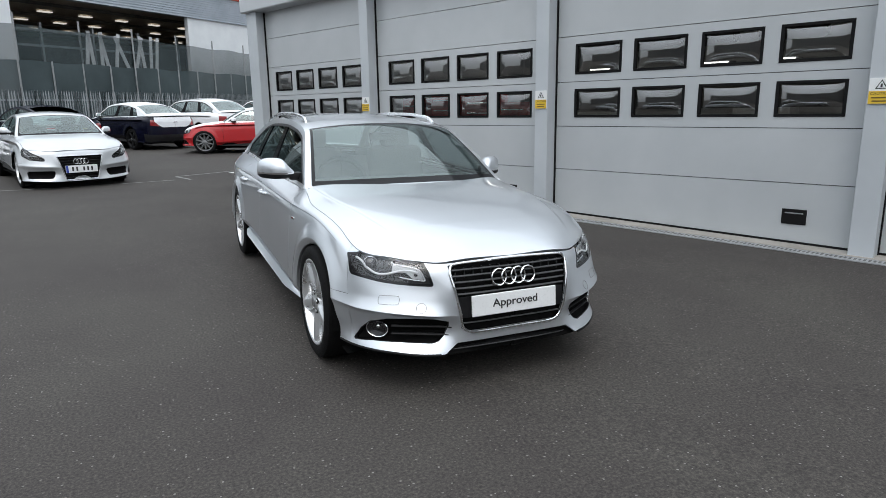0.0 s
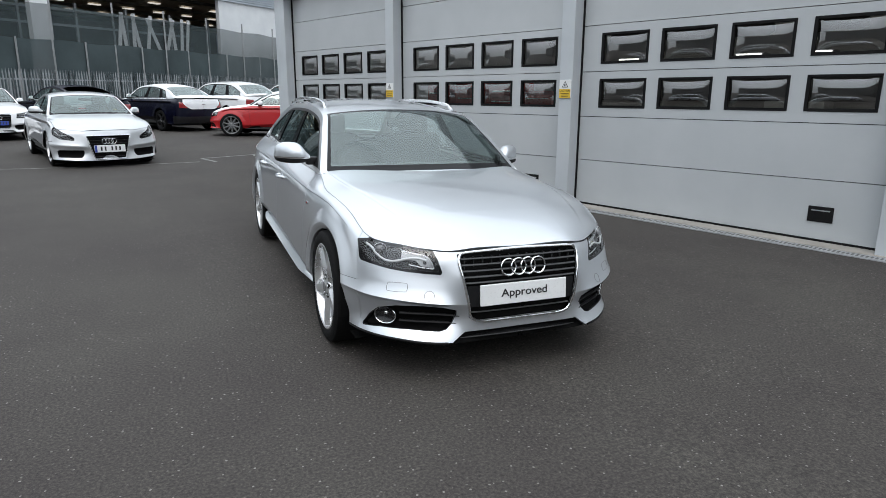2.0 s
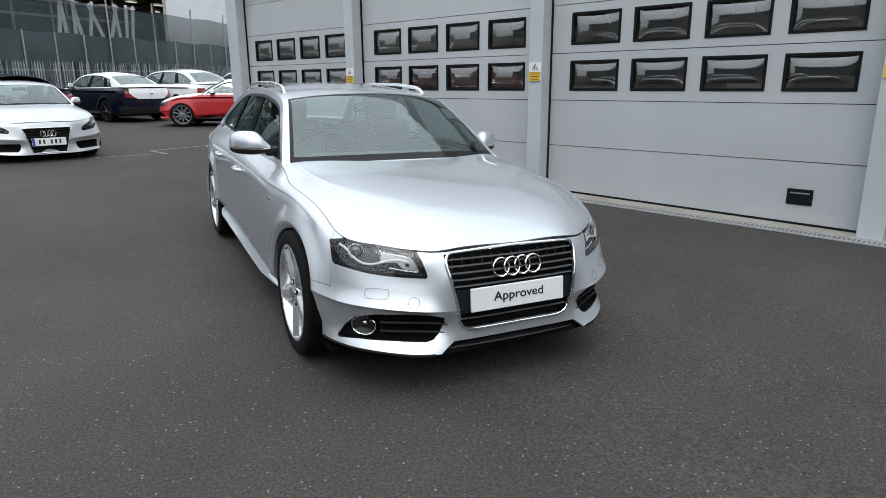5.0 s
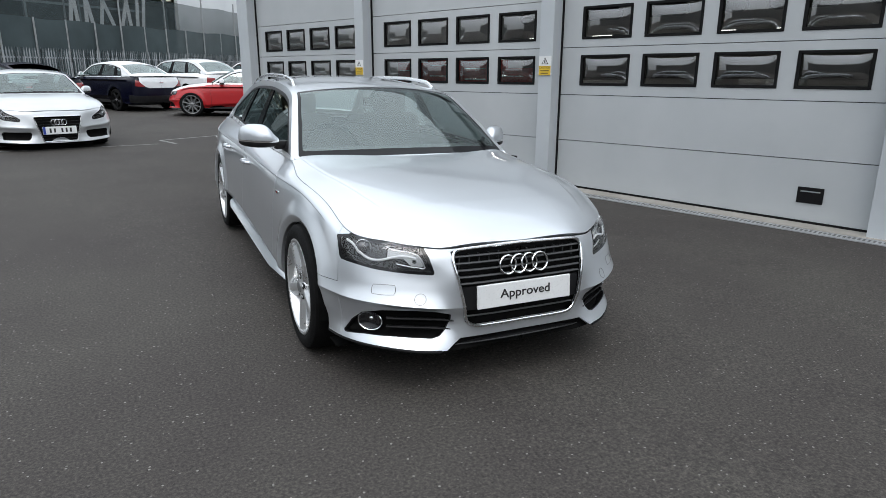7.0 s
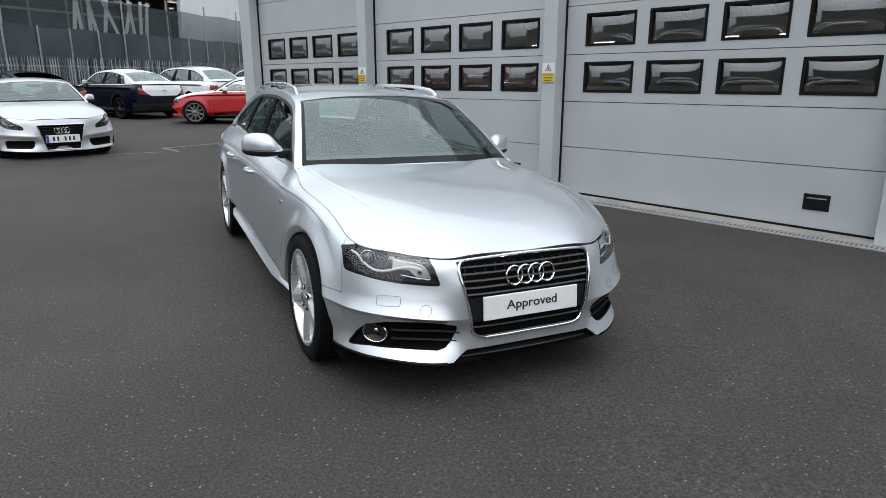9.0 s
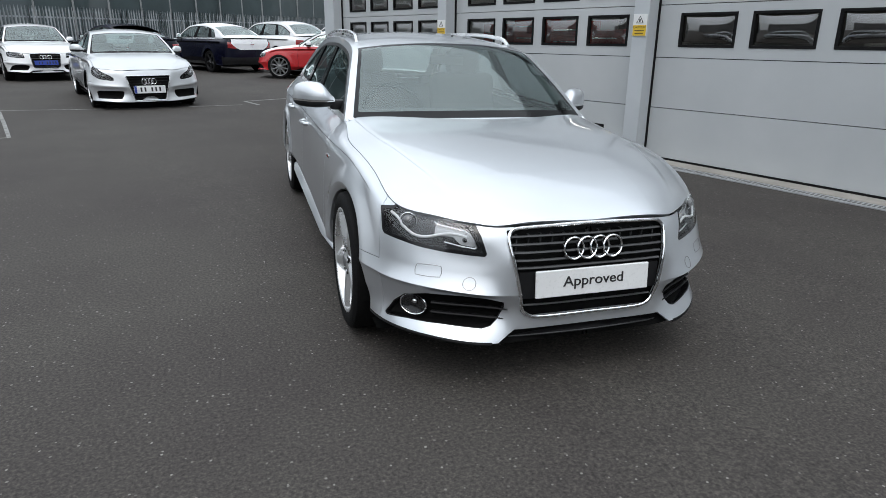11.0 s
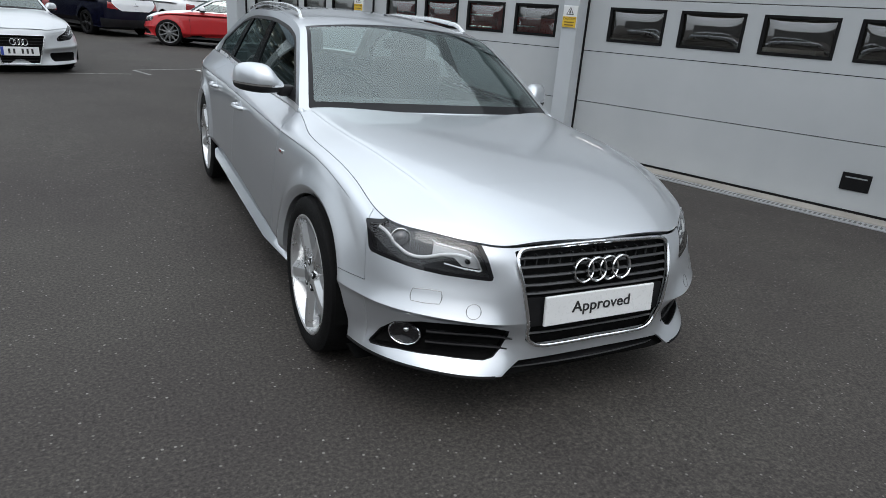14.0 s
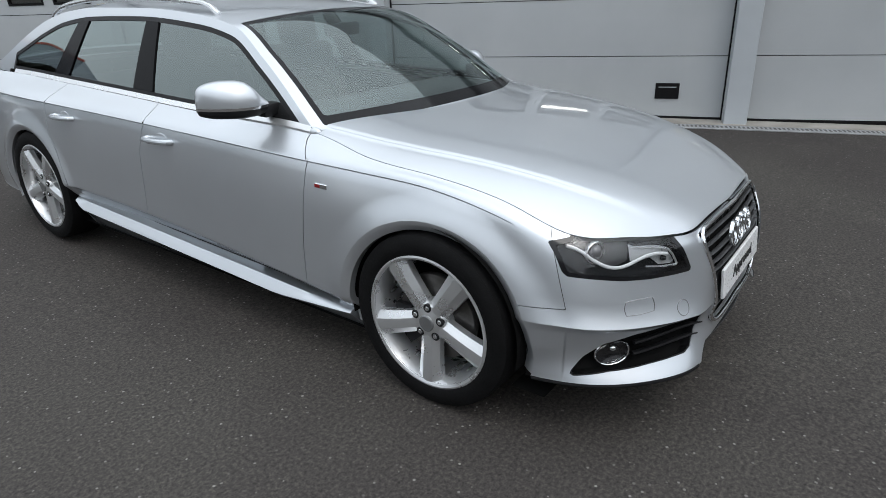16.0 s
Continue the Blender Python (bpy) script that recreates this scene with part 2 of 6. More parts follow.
def lathe_bm(profile, steps=48, axis="X", bm=None):
    """Turns a line of (radius, along) about the axis."""
    b = bmesh.new() if bm is None else bm
    rings = []
    for r, a in profile:
        ring = []
        for k in range(steps):
            c, s = math.cos(2 * math.pi * k / steps) * r, math.sin(2 * math.pi * k / steps) * r
            ring.append(b.verts.new((a, c, s) if axis == "X" else (c, a, s) if axis == "Y" else (c, s, a)))
        rings.append(ring)
    for r0, r1 in zip(rings, rings[1:]):
        for k in range(steps):
            b.faces.new((r0[k], r0[(k + 1) % steps], r1[(k + 1) % steps], r1[k]))
    bmesh.ops.remove_doubles(b, verts=b.verts, dist=1e-5)
    bmesh.ops.recalc_face_normals(b, faces=b.faces)
    return b


def spl(xs, ys):
    """A smooth monotone curve through a few control values."""
    xs, ys = np.asarray(xs, float), np.asarray(ys, float)
    h = np.diff(xs)
    d = np.diff(ys) / h
    m = np.zeros(len(xs))
    m[0], m[-1] = d[0], d[-1]
    for k in range(1, len(xs) - 1):
        if d[k - 1] * d[k] > 0:
            w1, w2 = 2 * h[k] + h[k - 1], h[k] + 2 * h[k - 1]
            m[k] = (w1 + w2) / (w1 / d[k - 1] + w2 / d[k])

    def f(x):
        x = np.clip(np.asarray(x, float), xs[0], xs[-1])
        i = np.clip(np.searchsorted(xs, x) - 1, 0, len(xs) - 2)
        t = (x - xs[i]) / h[i]
        return ys[i] * (1 + 2 * t) * (1 - t) ** 2 + m[i] * h[i] * t * (1 - t) ** 2 + ys[i + 1] * t * t * (3 - 2 * t) - m[i + 1] * h[i] * t * t * (1 - t)
    return f


def flow(ys):
    """A smooth rounded curve through values at 0, 1, 2, ..."""
    ys = np.asarray(ys, float)
    m = np.gradient(ys)

    def f(x):
        x = np.clip(np.asarray(x, float), 0, len(ys) - 1)
        i = np.clip(np.floor(x).astype(int), 0, len(ys) - 2)
        t = x - i
        return ys[i] * (1 + 2 * t) * (1 - t) ** 2 + m[i] * t * (1 - t) ** 2 + ys[i + 1] * t * t * (3 - 2 * t) - m[i + 1] * t * t * (1 - t)
    return f


def sweep(ys):
    """A curve through values at 0, 1, 2, ... with no jump in its bend."""
    ys = np.asarray(ys, float)
    n = len(ys)
    A, b = np.zeros((n, n)), np.zeros(n)
    for i in range(1, n - 1):
        A[i, i - 1:i + 2], b[i] = (1, 4, 1), 3 * (ys[i + 1] - ys[i - 1])
    A[0, :2], b[0], A[-1, -2:], b[-1] = (2, 1), 3 * (ys[1] - ys[0]), (1, 2), 3 * (ys[-1] - ys[-2])
    m = np.linalg.solve(A, b)

    def f(x):
        x = np.clip(np.asarray(x, float), 0, n - 1)
        i = np.clip(np.floor(x).astype(int), 0, n - 2)
        t = x - i
        return ys[i] * (1 + 2 * t) * (1 - t) ** 2 + m[i] * t * (1 - t) ** 2 + ys[i + 1] * t * t * (3 - 2 * t) - m[i + 1] * t * t * (1 - t)
    return f


def grid(us, vs):
    U, V = np.meshgrid(us, vs, indexing="ij")
    nu, nv = U.shape
    P = np.stack([U.ravel(), V.ravel()], 1)
    F = [(i * nv + j, (i + 1) * nv + j, (i + 1) * nv + j + 1, i * nv + j + 1) for i in range(nu - 1) for j in range(nv - 1)]
    return P, F


def split(P, F, f):
    """Cuts faces of a parameter grid along f = 0. Returns the points, the faces where f > 0 and the faces where f < 0."""
    val = f(P)
    pos, neg, cut = [], [], []
    for face in F:
        s = [val[k] > 0 for k in face]
        (pos if all(s) else neg if not any(s) else cut).append(face)
    if not cut:
        return P, pos, neg
    edges = {}
    for face in cut:
        for a, b in zip(face, face[1:] + face[:1]):
            if (val[a] > 0) != (val[b] > 0):
                edges.setdefault((min(a, b), max(a, b)), None)
    keys = list(edges)
    A, B = P[[k[0] for k in keys]].copy(), P[[k[1] for k in keys]].copy()
    sa = val[[k[0] for k in keys]] > 0
    for _ in range(14):
        C = (A + B) / 2
        same = (f(C) > 0) == sa
        A[same], B[~same] = C[same], C[~same]
    base = len(P)
    P = np.concatenate([P, (A + B) / 2])
    for n, k in enumerate(keys):
        edges[k] = base + n
    for face in cut:
        p, q = [], []
        for a, b in zip(face, face[1:] + face[:1]):
            (p if val[a] > 0 else q).append(a)
            if (val[a] > 0) != (val[b] > 0):
                e = edges[(min(a, b), max(a, b))]
                p.append(e)
                q.append(e)
        if len(p) > 2:
            pos.append(tuple(p))
        if len(q) > 2:
            neg.append(tuple(q))
    return P, pos, neg


def in_poly(points, s=1.0, round_=0.0):
    """A signed distance (inside positive) to a polygon in a plane whose first axis is stretched by s."""
    pts = np.asarray(points, float) * (s, 1.0)

    def f(Q):
        Q = np.asarray(Q, float) * (s, 1.0)
        best = np.full(len(Q), 1e9)
        inside = np.zeros(len(Q), bool)
        for a, b in zip(pts, np.roll(pts, -1, 0)):
            d = b - a
            if d @ d < 1e-12:
                continue
            t = np.clip(((Q - a) @ d) / (d @ d), 0, 1)
            best = np.minimum(best, np.hypot(*(Q - a - t[:, None] * d).T))
            hit = (a[1] > Q[:, 1]) != (b[1] > Q[:, 1])
            with np.errstate(divide="ignore", invalid="ignore"):
                x = a[0] + (Q[:, 1] - a[1]) / (b[1] - a[1]) * d[0]
            inside ^= hit & (Q[:, 0] < x)
        return np.where(inside, best, -best) + round_
    return f


def sheet(name, P, F, surface, material, parent=None, label="", depth=0.012, side=1, lift=0.0, eps=1e-3):
    """A panel: the faces F of a parameter grid, put on a surface, with a turned-in edge. side: -1 mirrors it in x."""
    if not F:
        return None
    used = sorted({k for face in F for k in face})
    idx = {k: n for n, k in enumerate(used)}
    Q = P[used]
    X = surface(Q)
    du = surface(Q + (eps, 0)) - surface(Q - (eps, 0))
    dv = surface(Q + (0, eps)) - surface(Q - (0, eps))
    N = np.cross(du, dv)
    N /= np.linalg.norm(N, axis=1)[:, None] + 1e-12
    faces = [[idx[k] for k in face] for face in F]
    X = X + lift * N
    n = len(X)
    count = {}
    for face in faces:
        for a, b in zip(face, face[1:] + face[:1]):
            count[(a, b)] = count.get((a, b), 0) + 1
    rim = [(a, b) for (a, b) in count if (b, a) not in count and (abs(X[a, 0]) > 1e-3 or abs(X[b, 0]) > 1e-3)]
    V = [X]
    normals = [N]
    flange = []
    if depth and rim:
        outs = np.zeros((n, 3))
        for a, b in rim:
            e = X[b] - X[a]
            o = np.cross(e, N[a])
            o /= np.linalg.norm(o) + 1e-12
            outs[a] += o
            outs[b] += o
        ids = sorted({k for e in rim for k in e})
        num = {k: i for i, k in enumerate(ids)}
        m = len(ids)
        V += [X[ids], X[ids] - depth * N[ids]]
        o = outs[ids] / (np.linalg.norm(outs[ids], axis=1)[:, None] + 1e-12)
        normals += [o, o]
        flange = [(n + num[b], n + num[a], n + m + num[a], n + m + num[b]) for a, b in rim]
    V, NN = np.concatenate(V), np.concatenate(normals)
    allf = faces + [list(f) for f in flange]
    if side < 0:
        V = V * (-1, 1, 1)
        NN = NN * (-1, 1, 1)
        allf = [f[::-1] for f in allf]
    me = bpy.data.meshes.new(name)
    me.from_pydata(V.tolist(), [], allf)
    for f in me.polygons:
        f.use_smooth = True
    me.validate()
    if len(me.vertices) == len(NN):
        me.normals_split_custom_set_from_vertices(NN.tolist())
    me.materials.append(material)
    ob = new(name, me)
    ob.parent = parent
    if label:
        ob["label"] = label
    return ob


# ---- the shape of a car: front axle at y = 0, nose towards -y, on z = 0 ----
PLAN_X = sweep([0, .28, .45, .62, .745, .815, .852, .862, .862, .86, .86, .866, .862, .825, .74, .45, 0])
PLAN_Y = sweep([-.782, -.775, -.728, -.615, -.46, -.25, 0, .3, .65, 1.3, 2.0, 2.6, 3.0, 3.4, 3.66, 3.79, 3.82])
LEVEL_Z = [
    flow([.215, .218, .226, .236, .239, .228, .225, .238, .252, .275, .285, .27, .24, .22, .23, .24, .24]),
    flow([.33, .33, .325, .32, .315, .31, .31, .318, .332, .374, .398, .40, .37, .34, .34, .34, .34]),
    flow([.404, .406, .419, .431, .443, .457, .48, .48, .48, .48, .49, .49, .49, .48, .46, .45, .45]),
    flow([.53, .53, .53, .54, .565, .61, .65, .66, .66, .67, .67, .68, .68, .66, .64, .62, .62]),
    flow([.615, .61, .613, .632, .655, .733, .783, .795, .802, .813, .820, .825, .826, .82, .80, .78, .78]),
    flow([.664, .657, .656, .676, .697, .770, .811, .836, .884, .891, .904, .912, .917, .918, .91, .91, .91]),
]
LEVEL_IN = [
    sweep([-.004, -.012, -.056, -.064, -.044, .0, .02, .055, .088, .094, .094, .074, .018, .01, .02, .02, .02]),
    sweep([.0, .0, .016, -.014, -.026, -.012, -.004, -.004, -.002, -.002, -.002, -.006, -.004, .0, .0, .0, .0]),
    sweep([-.008, -.010, -.032, -.048, -.052, -.022, -.002, .001, .002, .002, .002, .0, .0, .0, .0, .0, .0]),
    sweep([.006, .004, .003, -.014, -.026, .0, .017, .012, .009, .009, .010, .010, .014, .015, .015, .01, .01]),
    sweep([.035, .038, .026, .017, .004, .028, .046, .042, .028, .025, .026, .027, .03, .035, .03, .02, .02]),
    sweep([.060, .064, .050, .050, .036, .072, .091, .094, .132, .126, .14, .165, .18, .15, .10, .06, .05]),
]
LEVEL_V = np.array([0, .16, .36, .58, .80, 1.0])


def ease(t):
    t = np.clip(t, 0, 1)
    return t * t * (3 - 2 * t)


def skin(Q):
    """The flank and bumpers: Q holds the station round the car (0 front centre, 16 rear centre) and the height, 0 to 1."""
    q, v = Q[:, 0], Q[:, 1]
    e = 1e-3
    tx, ty = PLAN_X(q + e) - PLAN_X(q - e), PLAN_Y(q + e) - PLAN_Y(q - e)
    low, high = q < e, q > 16 - e
    tx, ty = np.where(low | high, np.where(low, 1.0, -1.0), tx), np.where(low | high, 0.0, ty)
    ty = ty * ease(q / .8) * ease((16 - q) / .8)
    ln = np.hypot(tx, ty)
    nx, ny = ty / ln, -tx / ln
    zs = np.stack([f(q) for f in LEVEL_Z])
    ins = np.stack([f(q) for f in LEVEL_IN])

    def rise(c, creased):
        m = np.empty_like(c)
        m[1:-1] = (c[2:] - c[:-2]) / (LEVEL_V[2:] - LEVEL_V[:-2])[:, None]
        m[0], m[-1] = (c[1] - c[0]) / (LEVEL_V[1] - LEVEL_V[0]), (c[-1] - c[-2]) / (LEVEL_V[-1] - LEVEL_V[-2])
        m[-1] *= 1.25
        low, up = m.copy(), m.copy()
        if creased:
            for lv, wt in ((4, ease((q - 4.2) / 1.0)), (2, ease((5.6 - q) / 1.6)), (1, ease((q - 6.5) / .8) * ease((12.6 - q) / .7))):
                below = (c[lv] - c[lv - 1]) / (LEVEL_V[lv] - LEVEL_V[lv - 1])
                above = (c[lv + 1] - c[lv]) / (LEVEL_V[lv + 1] - LEVEL_V[lv])
                low[lv], up[lv] = m[lv] + wt * (below - m[lv]), m[lv] + wt * (above * .75 - m[lv])
        w = np.clip(v, 0, 1)
        i = np.clip(np.searchsorted(LEVEL_V, w) - 1, 0, 4)
        h = LEVEL_V[i + 1] - LEVEL_V[i]
        t = (w - LEVEL_V[i]) / h
        k = np.arange(len(v))
        out = c[i, k] * (1 + 2 * t) * (1 - t) ** 2 + up[i, k] * h * t * (1 - t) ** 2 + c[i + 1, k] * t * t * (3 - 2 * t) - low[i + 1, k] * h * t * t * (1 - t)
        return out + (v - w) * (c[5] - c[4]) / 0.2
    d, z = rise(ins, True), rise(zs, False)
    # a ledge runs round the bumper over the vents
    d = d - .012 * np.where(v > .36, np.clip(1 - (v - .36) / .13, 0, 1) ** 2, np.clip(1 - (.36 - v) / .045, 0, 1) ** 1.5) * ease((q - 1.2) / .8) * ease((5.2 - q) / 1.6)
    # the line under the shoulder is a sharp step
    d = d + np.where(v < .80, .0045 * np.clip(1 - (.80 - v) / .07, 0, 1) ** 1.6, 0) * np.clip((q - 4.8) / .8, 0, 1) * np.clip((13 - q) / .6, 0, 1)
    # the wheel arches flare a little
    y = PLAN_Y(q)
    for c in (0.0, 2.808):
        r = np.hypot((y - c + .008) / 1.04, z - .318) - .337
        t = np.clip(1 - (r - .01) / .11, 0, 1)
        flare = .018 * t * t * (3 - 2 * t)
        d = d - np.where((q > 4) & (q < 13), flare * np.clip((z - .24) / .12, 0, 1), 0)
    return np.stack([PLAN_X(q) - d * nx, PLAN_Y(q) - d * ny, z], 1)


Q_TABLE = np.linspace(0, 16, 1601)
EDGE = skin(np.stack([Q_TABLE, np.ones(1601)], 1))
SIDE_ROWS = (Q_TABLE > 0) & (Q_TABLE < 12)


def edge_x(y):
    return np.interp(y, EDGE[SIDE_ROWS, 1], EDGE[SIDE_ROWS, 0])


def edge_z(y):
    return np.interp(y, EDGE[SIDE_ROWS, 1], EDGE[SIDE_ROWS, 2])


def q_at(y):
    return float(np.interp(y, EDGE[SIDE_ROWS, 1], Q_TABLE[SIDE_ROWS]))


HOOD_C = spl([-.76, -.722, -.70, -.66, -.60, -.52, -.4, -.245, -.07, .12, .38, .6, .8], [.640, .664, .680, .703, .731, .761, .795, .830, .858, .881, .905, .930, .95])
HOOD_E = edge_z


def crease_x(y):
    return np.interp(y, [-.66, -.52, -.40, -.245, -.07, .12, .38, .60], [.455, .505, .544, .585, .618, .652, .674, .69])


def hood(Q):
    x, y = Q[:, 0], Q[:, 1]
    xe = np.maximum(edge_x(y), .05)
    r = np.clip(np.abs(x) / xe, 0, 1.1)
    e, c = HOOD_E(y), HOOD_C(y)
    z = e + (c - e) * (1 - r ** 5.0)
    # a crease runs from the screen's corner towards the grille and dies out
    line = crease_x(y)
    s = np.clip((line - np.abs(x)) / .036 + .5, 0, 1)
    fade = np.clip((y + .62) / .20, 0, 1)
    z = z + .0062 * fade * s * s * (3 - 2 * s)
    return np.stack([x, y, z], 1)


def cabin(kind):
    """The curves of the glasshouse: the roof edge's height, the windscreen's bow and the crown along y."""
    if kind == "estate":
        ys = [.585, .66, .80, .95, 1.18, 1.45, 1.9, 2.4, 2.7, 2.95, 3.15, 3.38, 3.60]
        zs = [.886, .936, 1.028, 1.115, 1.226, 1.266, 1.287, 1.284, 1.262, 1.212, 1.135, 1.02, .925]
        ends = (1.20, 2.98)
    elif kind == "hatch":
        ys = [.585, .66, .80, .95, 1.18, 1.45, 1.9, 2.4, 2.8, 3.1, 3.35, 3.55, 3.68]
        zs = [.890, .938, 1.028, 1.115, 1.226, 1.272, 1.293, 1.278, 1.24, 1.19, 1.11, 1.02, .945]
        ends = (1.20, 2.95)
    elif kind == "coupe":
        ys = [.585, .66, .80, .95, 1.18, 1.45, 1.75, 2.1, 2.5, 2.8, 3.1, 3.3, 3.4]
        zs = [.890, .935, 1.02, 1.105, 1.212, 1.262, 1.280, 1.255, 1.19, 1.12, 1.03, .97, .95]
        ends = (1.20, 2.35)
    else:
        ys = [.585, .66, .80, .95, 1.18, 1.45, 1.85, 2.2, 2.6, 2.9, 3.1, 3.25, 3.34]
        zs = [.890, .938, 1.028, 1.115, 1.226, 1.268, 1.285, 1.27, 1.21, 1.13, 1.05, .985, .95]
        ends = (1.20, 2.62)
    return spl(ys, zs), spl([.55, 1.2, 1.7, 2.6, 3.7], [.20, .10, .02, -.03, -.09]), spl([.55, .8, 1.2, 1.8, 3.0, 3.7], [.022, .035, .047, .052, .045, .02]), ends, ys[-1]


BELT_X = spl([.5, 1.3, 2.0, 2.6, 3.0, 3.4, 3.7], [.731, .734, .722, .702, .684, .672, .655])


def side_x(y, z):
    w = np.clip((z - .895) / .36, -.3, 1.3)
    return BELT_X(y) - .142 * w - .026 * w * np.abs(w)


def flank_glass(Q):
    return np.stack([side_x(Q[:, 0], Q[:, 1]), Q[:, 0], Q[:, 1]], 1)


def top_surface(kind):
    zr, bow, crown, ends, last = cabin(kind)

    def f(Q):
        u, y = Q[:, 0], Q[:, 1]
        z = zr(y)
        k = 1 - np.abs(u) ** 2.2
        return np.stack([u * side_x(y, z), y - bow(y) * k, z + crown(y) * k], 1)
    return f


def cut(P, F, f, keep=True):
    P, a, b = split(P, F, f)
    return P, (a if keep else b)


def wheel(r_tyre, r_rim, parent, at, side, style, turn=0.0):
    """A wheel with tyre, rim and spokes. side: -1 or 1, the way the outer face looks in x."""
    w = bpy.data.objects.new("wheel", None)
    scene.collection.objects.link(w)
    w.parent = parent
    w.matrix_basis = pose(*at, 0, 0, 0) @ (pose(0, 0, 0, 0, 0, 180) if side < 0 else pose(0, 0, 0)) @ pose(0, 0, 0, turn)
    rt, rr = r_tyre, r_rim
    prof = [(rr - .012, -.10), (rr + .004, -.108), (rr + .03, -.115), (rt - .02, -.112), (rt - .005, -.098), (rt, -.08), (rt, .070), (rt - .006, .088), (rt - .022, .099), (rr + .03, .102), (rr + .012, .099), (rr + .002, .094), (rr - .012, .090)]
    part("tyre", lathe_bm(prof, 64), M["rubber"], w, smooth=True)
    main = {"five": M["alloy"], "dark": M["alloy_dark"], "black": M["black"]}[style]
    rim = [(rr + .006, .090), (rr + .004, .096), (rr - .002, .098), (rr - .010, .094), (rr - .016, .078), (rr - .030, .03), (rr - .034, -.09), (rr - .012, -.10)]
    part("rim", lathe_bm(rim, 64), main, w, smooth=True)
    b = bmesh.new()
    n = 10 if style == "dark" else 5
    for k in range(n):
        a = 2 * math.pi * k / n
        wide0, wide1 = (.037, .047) if n == 5 else (.024, .016)
        rows = []
        for t in np.linspace(0, 1, 7):
            r = .045 + (rr - .055) * t
            half = wide0 * (1 - t) + wide1 * t + .010 * (t - .5) ** 2
            face = .084 + .011 * math.sin(t * math.pi * .55)
            row = [(face - .045, -half), (face - .020, -half), (face - .003, -half * .42), (face - .001, 0), (face - .003, half * .42), (face - .020, half), (face - .045, half)]
            rows.append([b.verts.new((x, math.cos(a) * r - math.sin(a) * s, math.sin(a) * r + math.cos(a) * s)) for x, s in row])
        for r0, r1 in zip(rows, rows[1:]):
            for j in range(6):
                b.faces.new((r0[j], r0[j + 1], r1[j + 1], r1[j]))
            b.faces.new((r0[6], r0[0], r1[0], r1[6]))
    bmesh.ops.recalc_face_normals(b, faces=b.faces)
    part("spokes", b, main, w, smooth=True, sharp=18)
    part("hub", lathe_bm([(.0, .088), (.030, .088), (.036, .086), (.066, .081), (.074, .070), (.076, .02), (0, .02)], 40), main, w, smooth=True)
    part("centre_cap", lathe_bm([(0, .0955), (.026, .095), (.030, .092), (.030, .084)], 32), M["alloy_dark"], w, "dark grey centre cap", smooth=True)
    if n == 5:
        for k in range(5):
            a = 2 * math.pi * (k + .5) / 5
            bb = lathe_bm([(0, .0885), (.0075, .0885), (.009, .086), (.009, .07)], 6)
            ob = part("wheel_bolt", bb, M["satin"], w)
            ob.matrix_basis = pose(0, math.cos(a) * .054, math.sin(a) * .054)
            # the shade of the bolt's well, put on as a flat black ring
            bb = lathe_bm([(.0085, .0852), (.0145, .0856), (.016, .084), (.016, .06)], 20)
            ob = part("bolt_well", bb, M["black"], w, "dark well round the wheel bolt")
            ob.matrix_basis = pose(0, math.cos(a) * .054, math.sin(a) * .054)
    part("brake_disc", lathe_bm([(.07, .03), (.155, .03), (.157, .026), (.157, .008), (.155, .004), (.07, .004)], 48), M["disc"], w, smooth=True)
    cal = bmesh.new()
    for t0 in np.linspace(-.35, .35, 5):
        c, s = math.cos(t0 + 2.6), math.sin(t0 + 2.6)
        bmesh.ops.create_cube(cal, size=1, matrix=pose(.02, c * .13, s * .13, math.degrees(t0 + 2.6)) @ Matrix.Diagonal((.06, .07, .05, 1)))
    part("brake_caliper", cal, M["black"], w)
    part("wheel_barrel", lathe_bm([(rr - .034, -.06), (.06, -.06), (0, -.06)], 40), M["liner"], w, smooth=True)
    return w


COUPE_FACE = ([(4.46, .80), (4.42, .66), (4.2, .590), (3.4, .528), (2.5, .506), (2.2, .516), (2.6, .575), (3.2, .632), (3.8, .69), (4.1, .80)],
              [(1.62, .368), (3.55, .376), (3.80, .350), (3.68, .272), (1.90, .262), (1.74, .29)],
              [(-.335, .575), (-.345, .56), (-.245, .245), (-.23, .235), (.23, .235), (.245, .245), (.345, .56), (.335, .575)])


def coupe_warp(P):
    """A lower chin and fuller front corners than the estate's."""
    f = np.clip((-P[:, 1] + .05) / .45, 0, 1)
    f = f * f * (3 - 2 * f)
    low = np.clip((.56 - P[:, 2]) / .34, 0, 1)
    P[:, 2] -= .085 * f * low
    P[:, 0] *= 1 + .035 * f * np.clip((np.abs(P[:, 0]) - .4) / .3, 0, 1)
    return P


LAMP = [(4.33, .684), (4.22, .652), (4.10, .600), (4.03, .589), (3.6, .579), (3.2, .567), (2.76, .558), (2.3, .553), (1.98, .551), (1.91, .557), (2.07, .624), (2.24, .668), (2.3, .79), (3.9, .79), (4.02, .693)]
VENT = [(1.46, .352), (1.47, .377), (1.9, .395), (2.4, .400), (3.0, .393), (3.45, .371), (3.73, .325), (3.92, .270), (3.86, .262), (3.35, .274), (2.7, .275), (1.95, .270), (1.76, .279), (1.60, .305)]
GRILLE_X = -.012
GRILLE = [(-.336, .644), (-.333, .60), (-.285, .335), (-.262, .317), (.262, .317), (.285, .335), (.333, .60), (.336, .644), (.30, .652), (0, .664), (-.30, .652)]


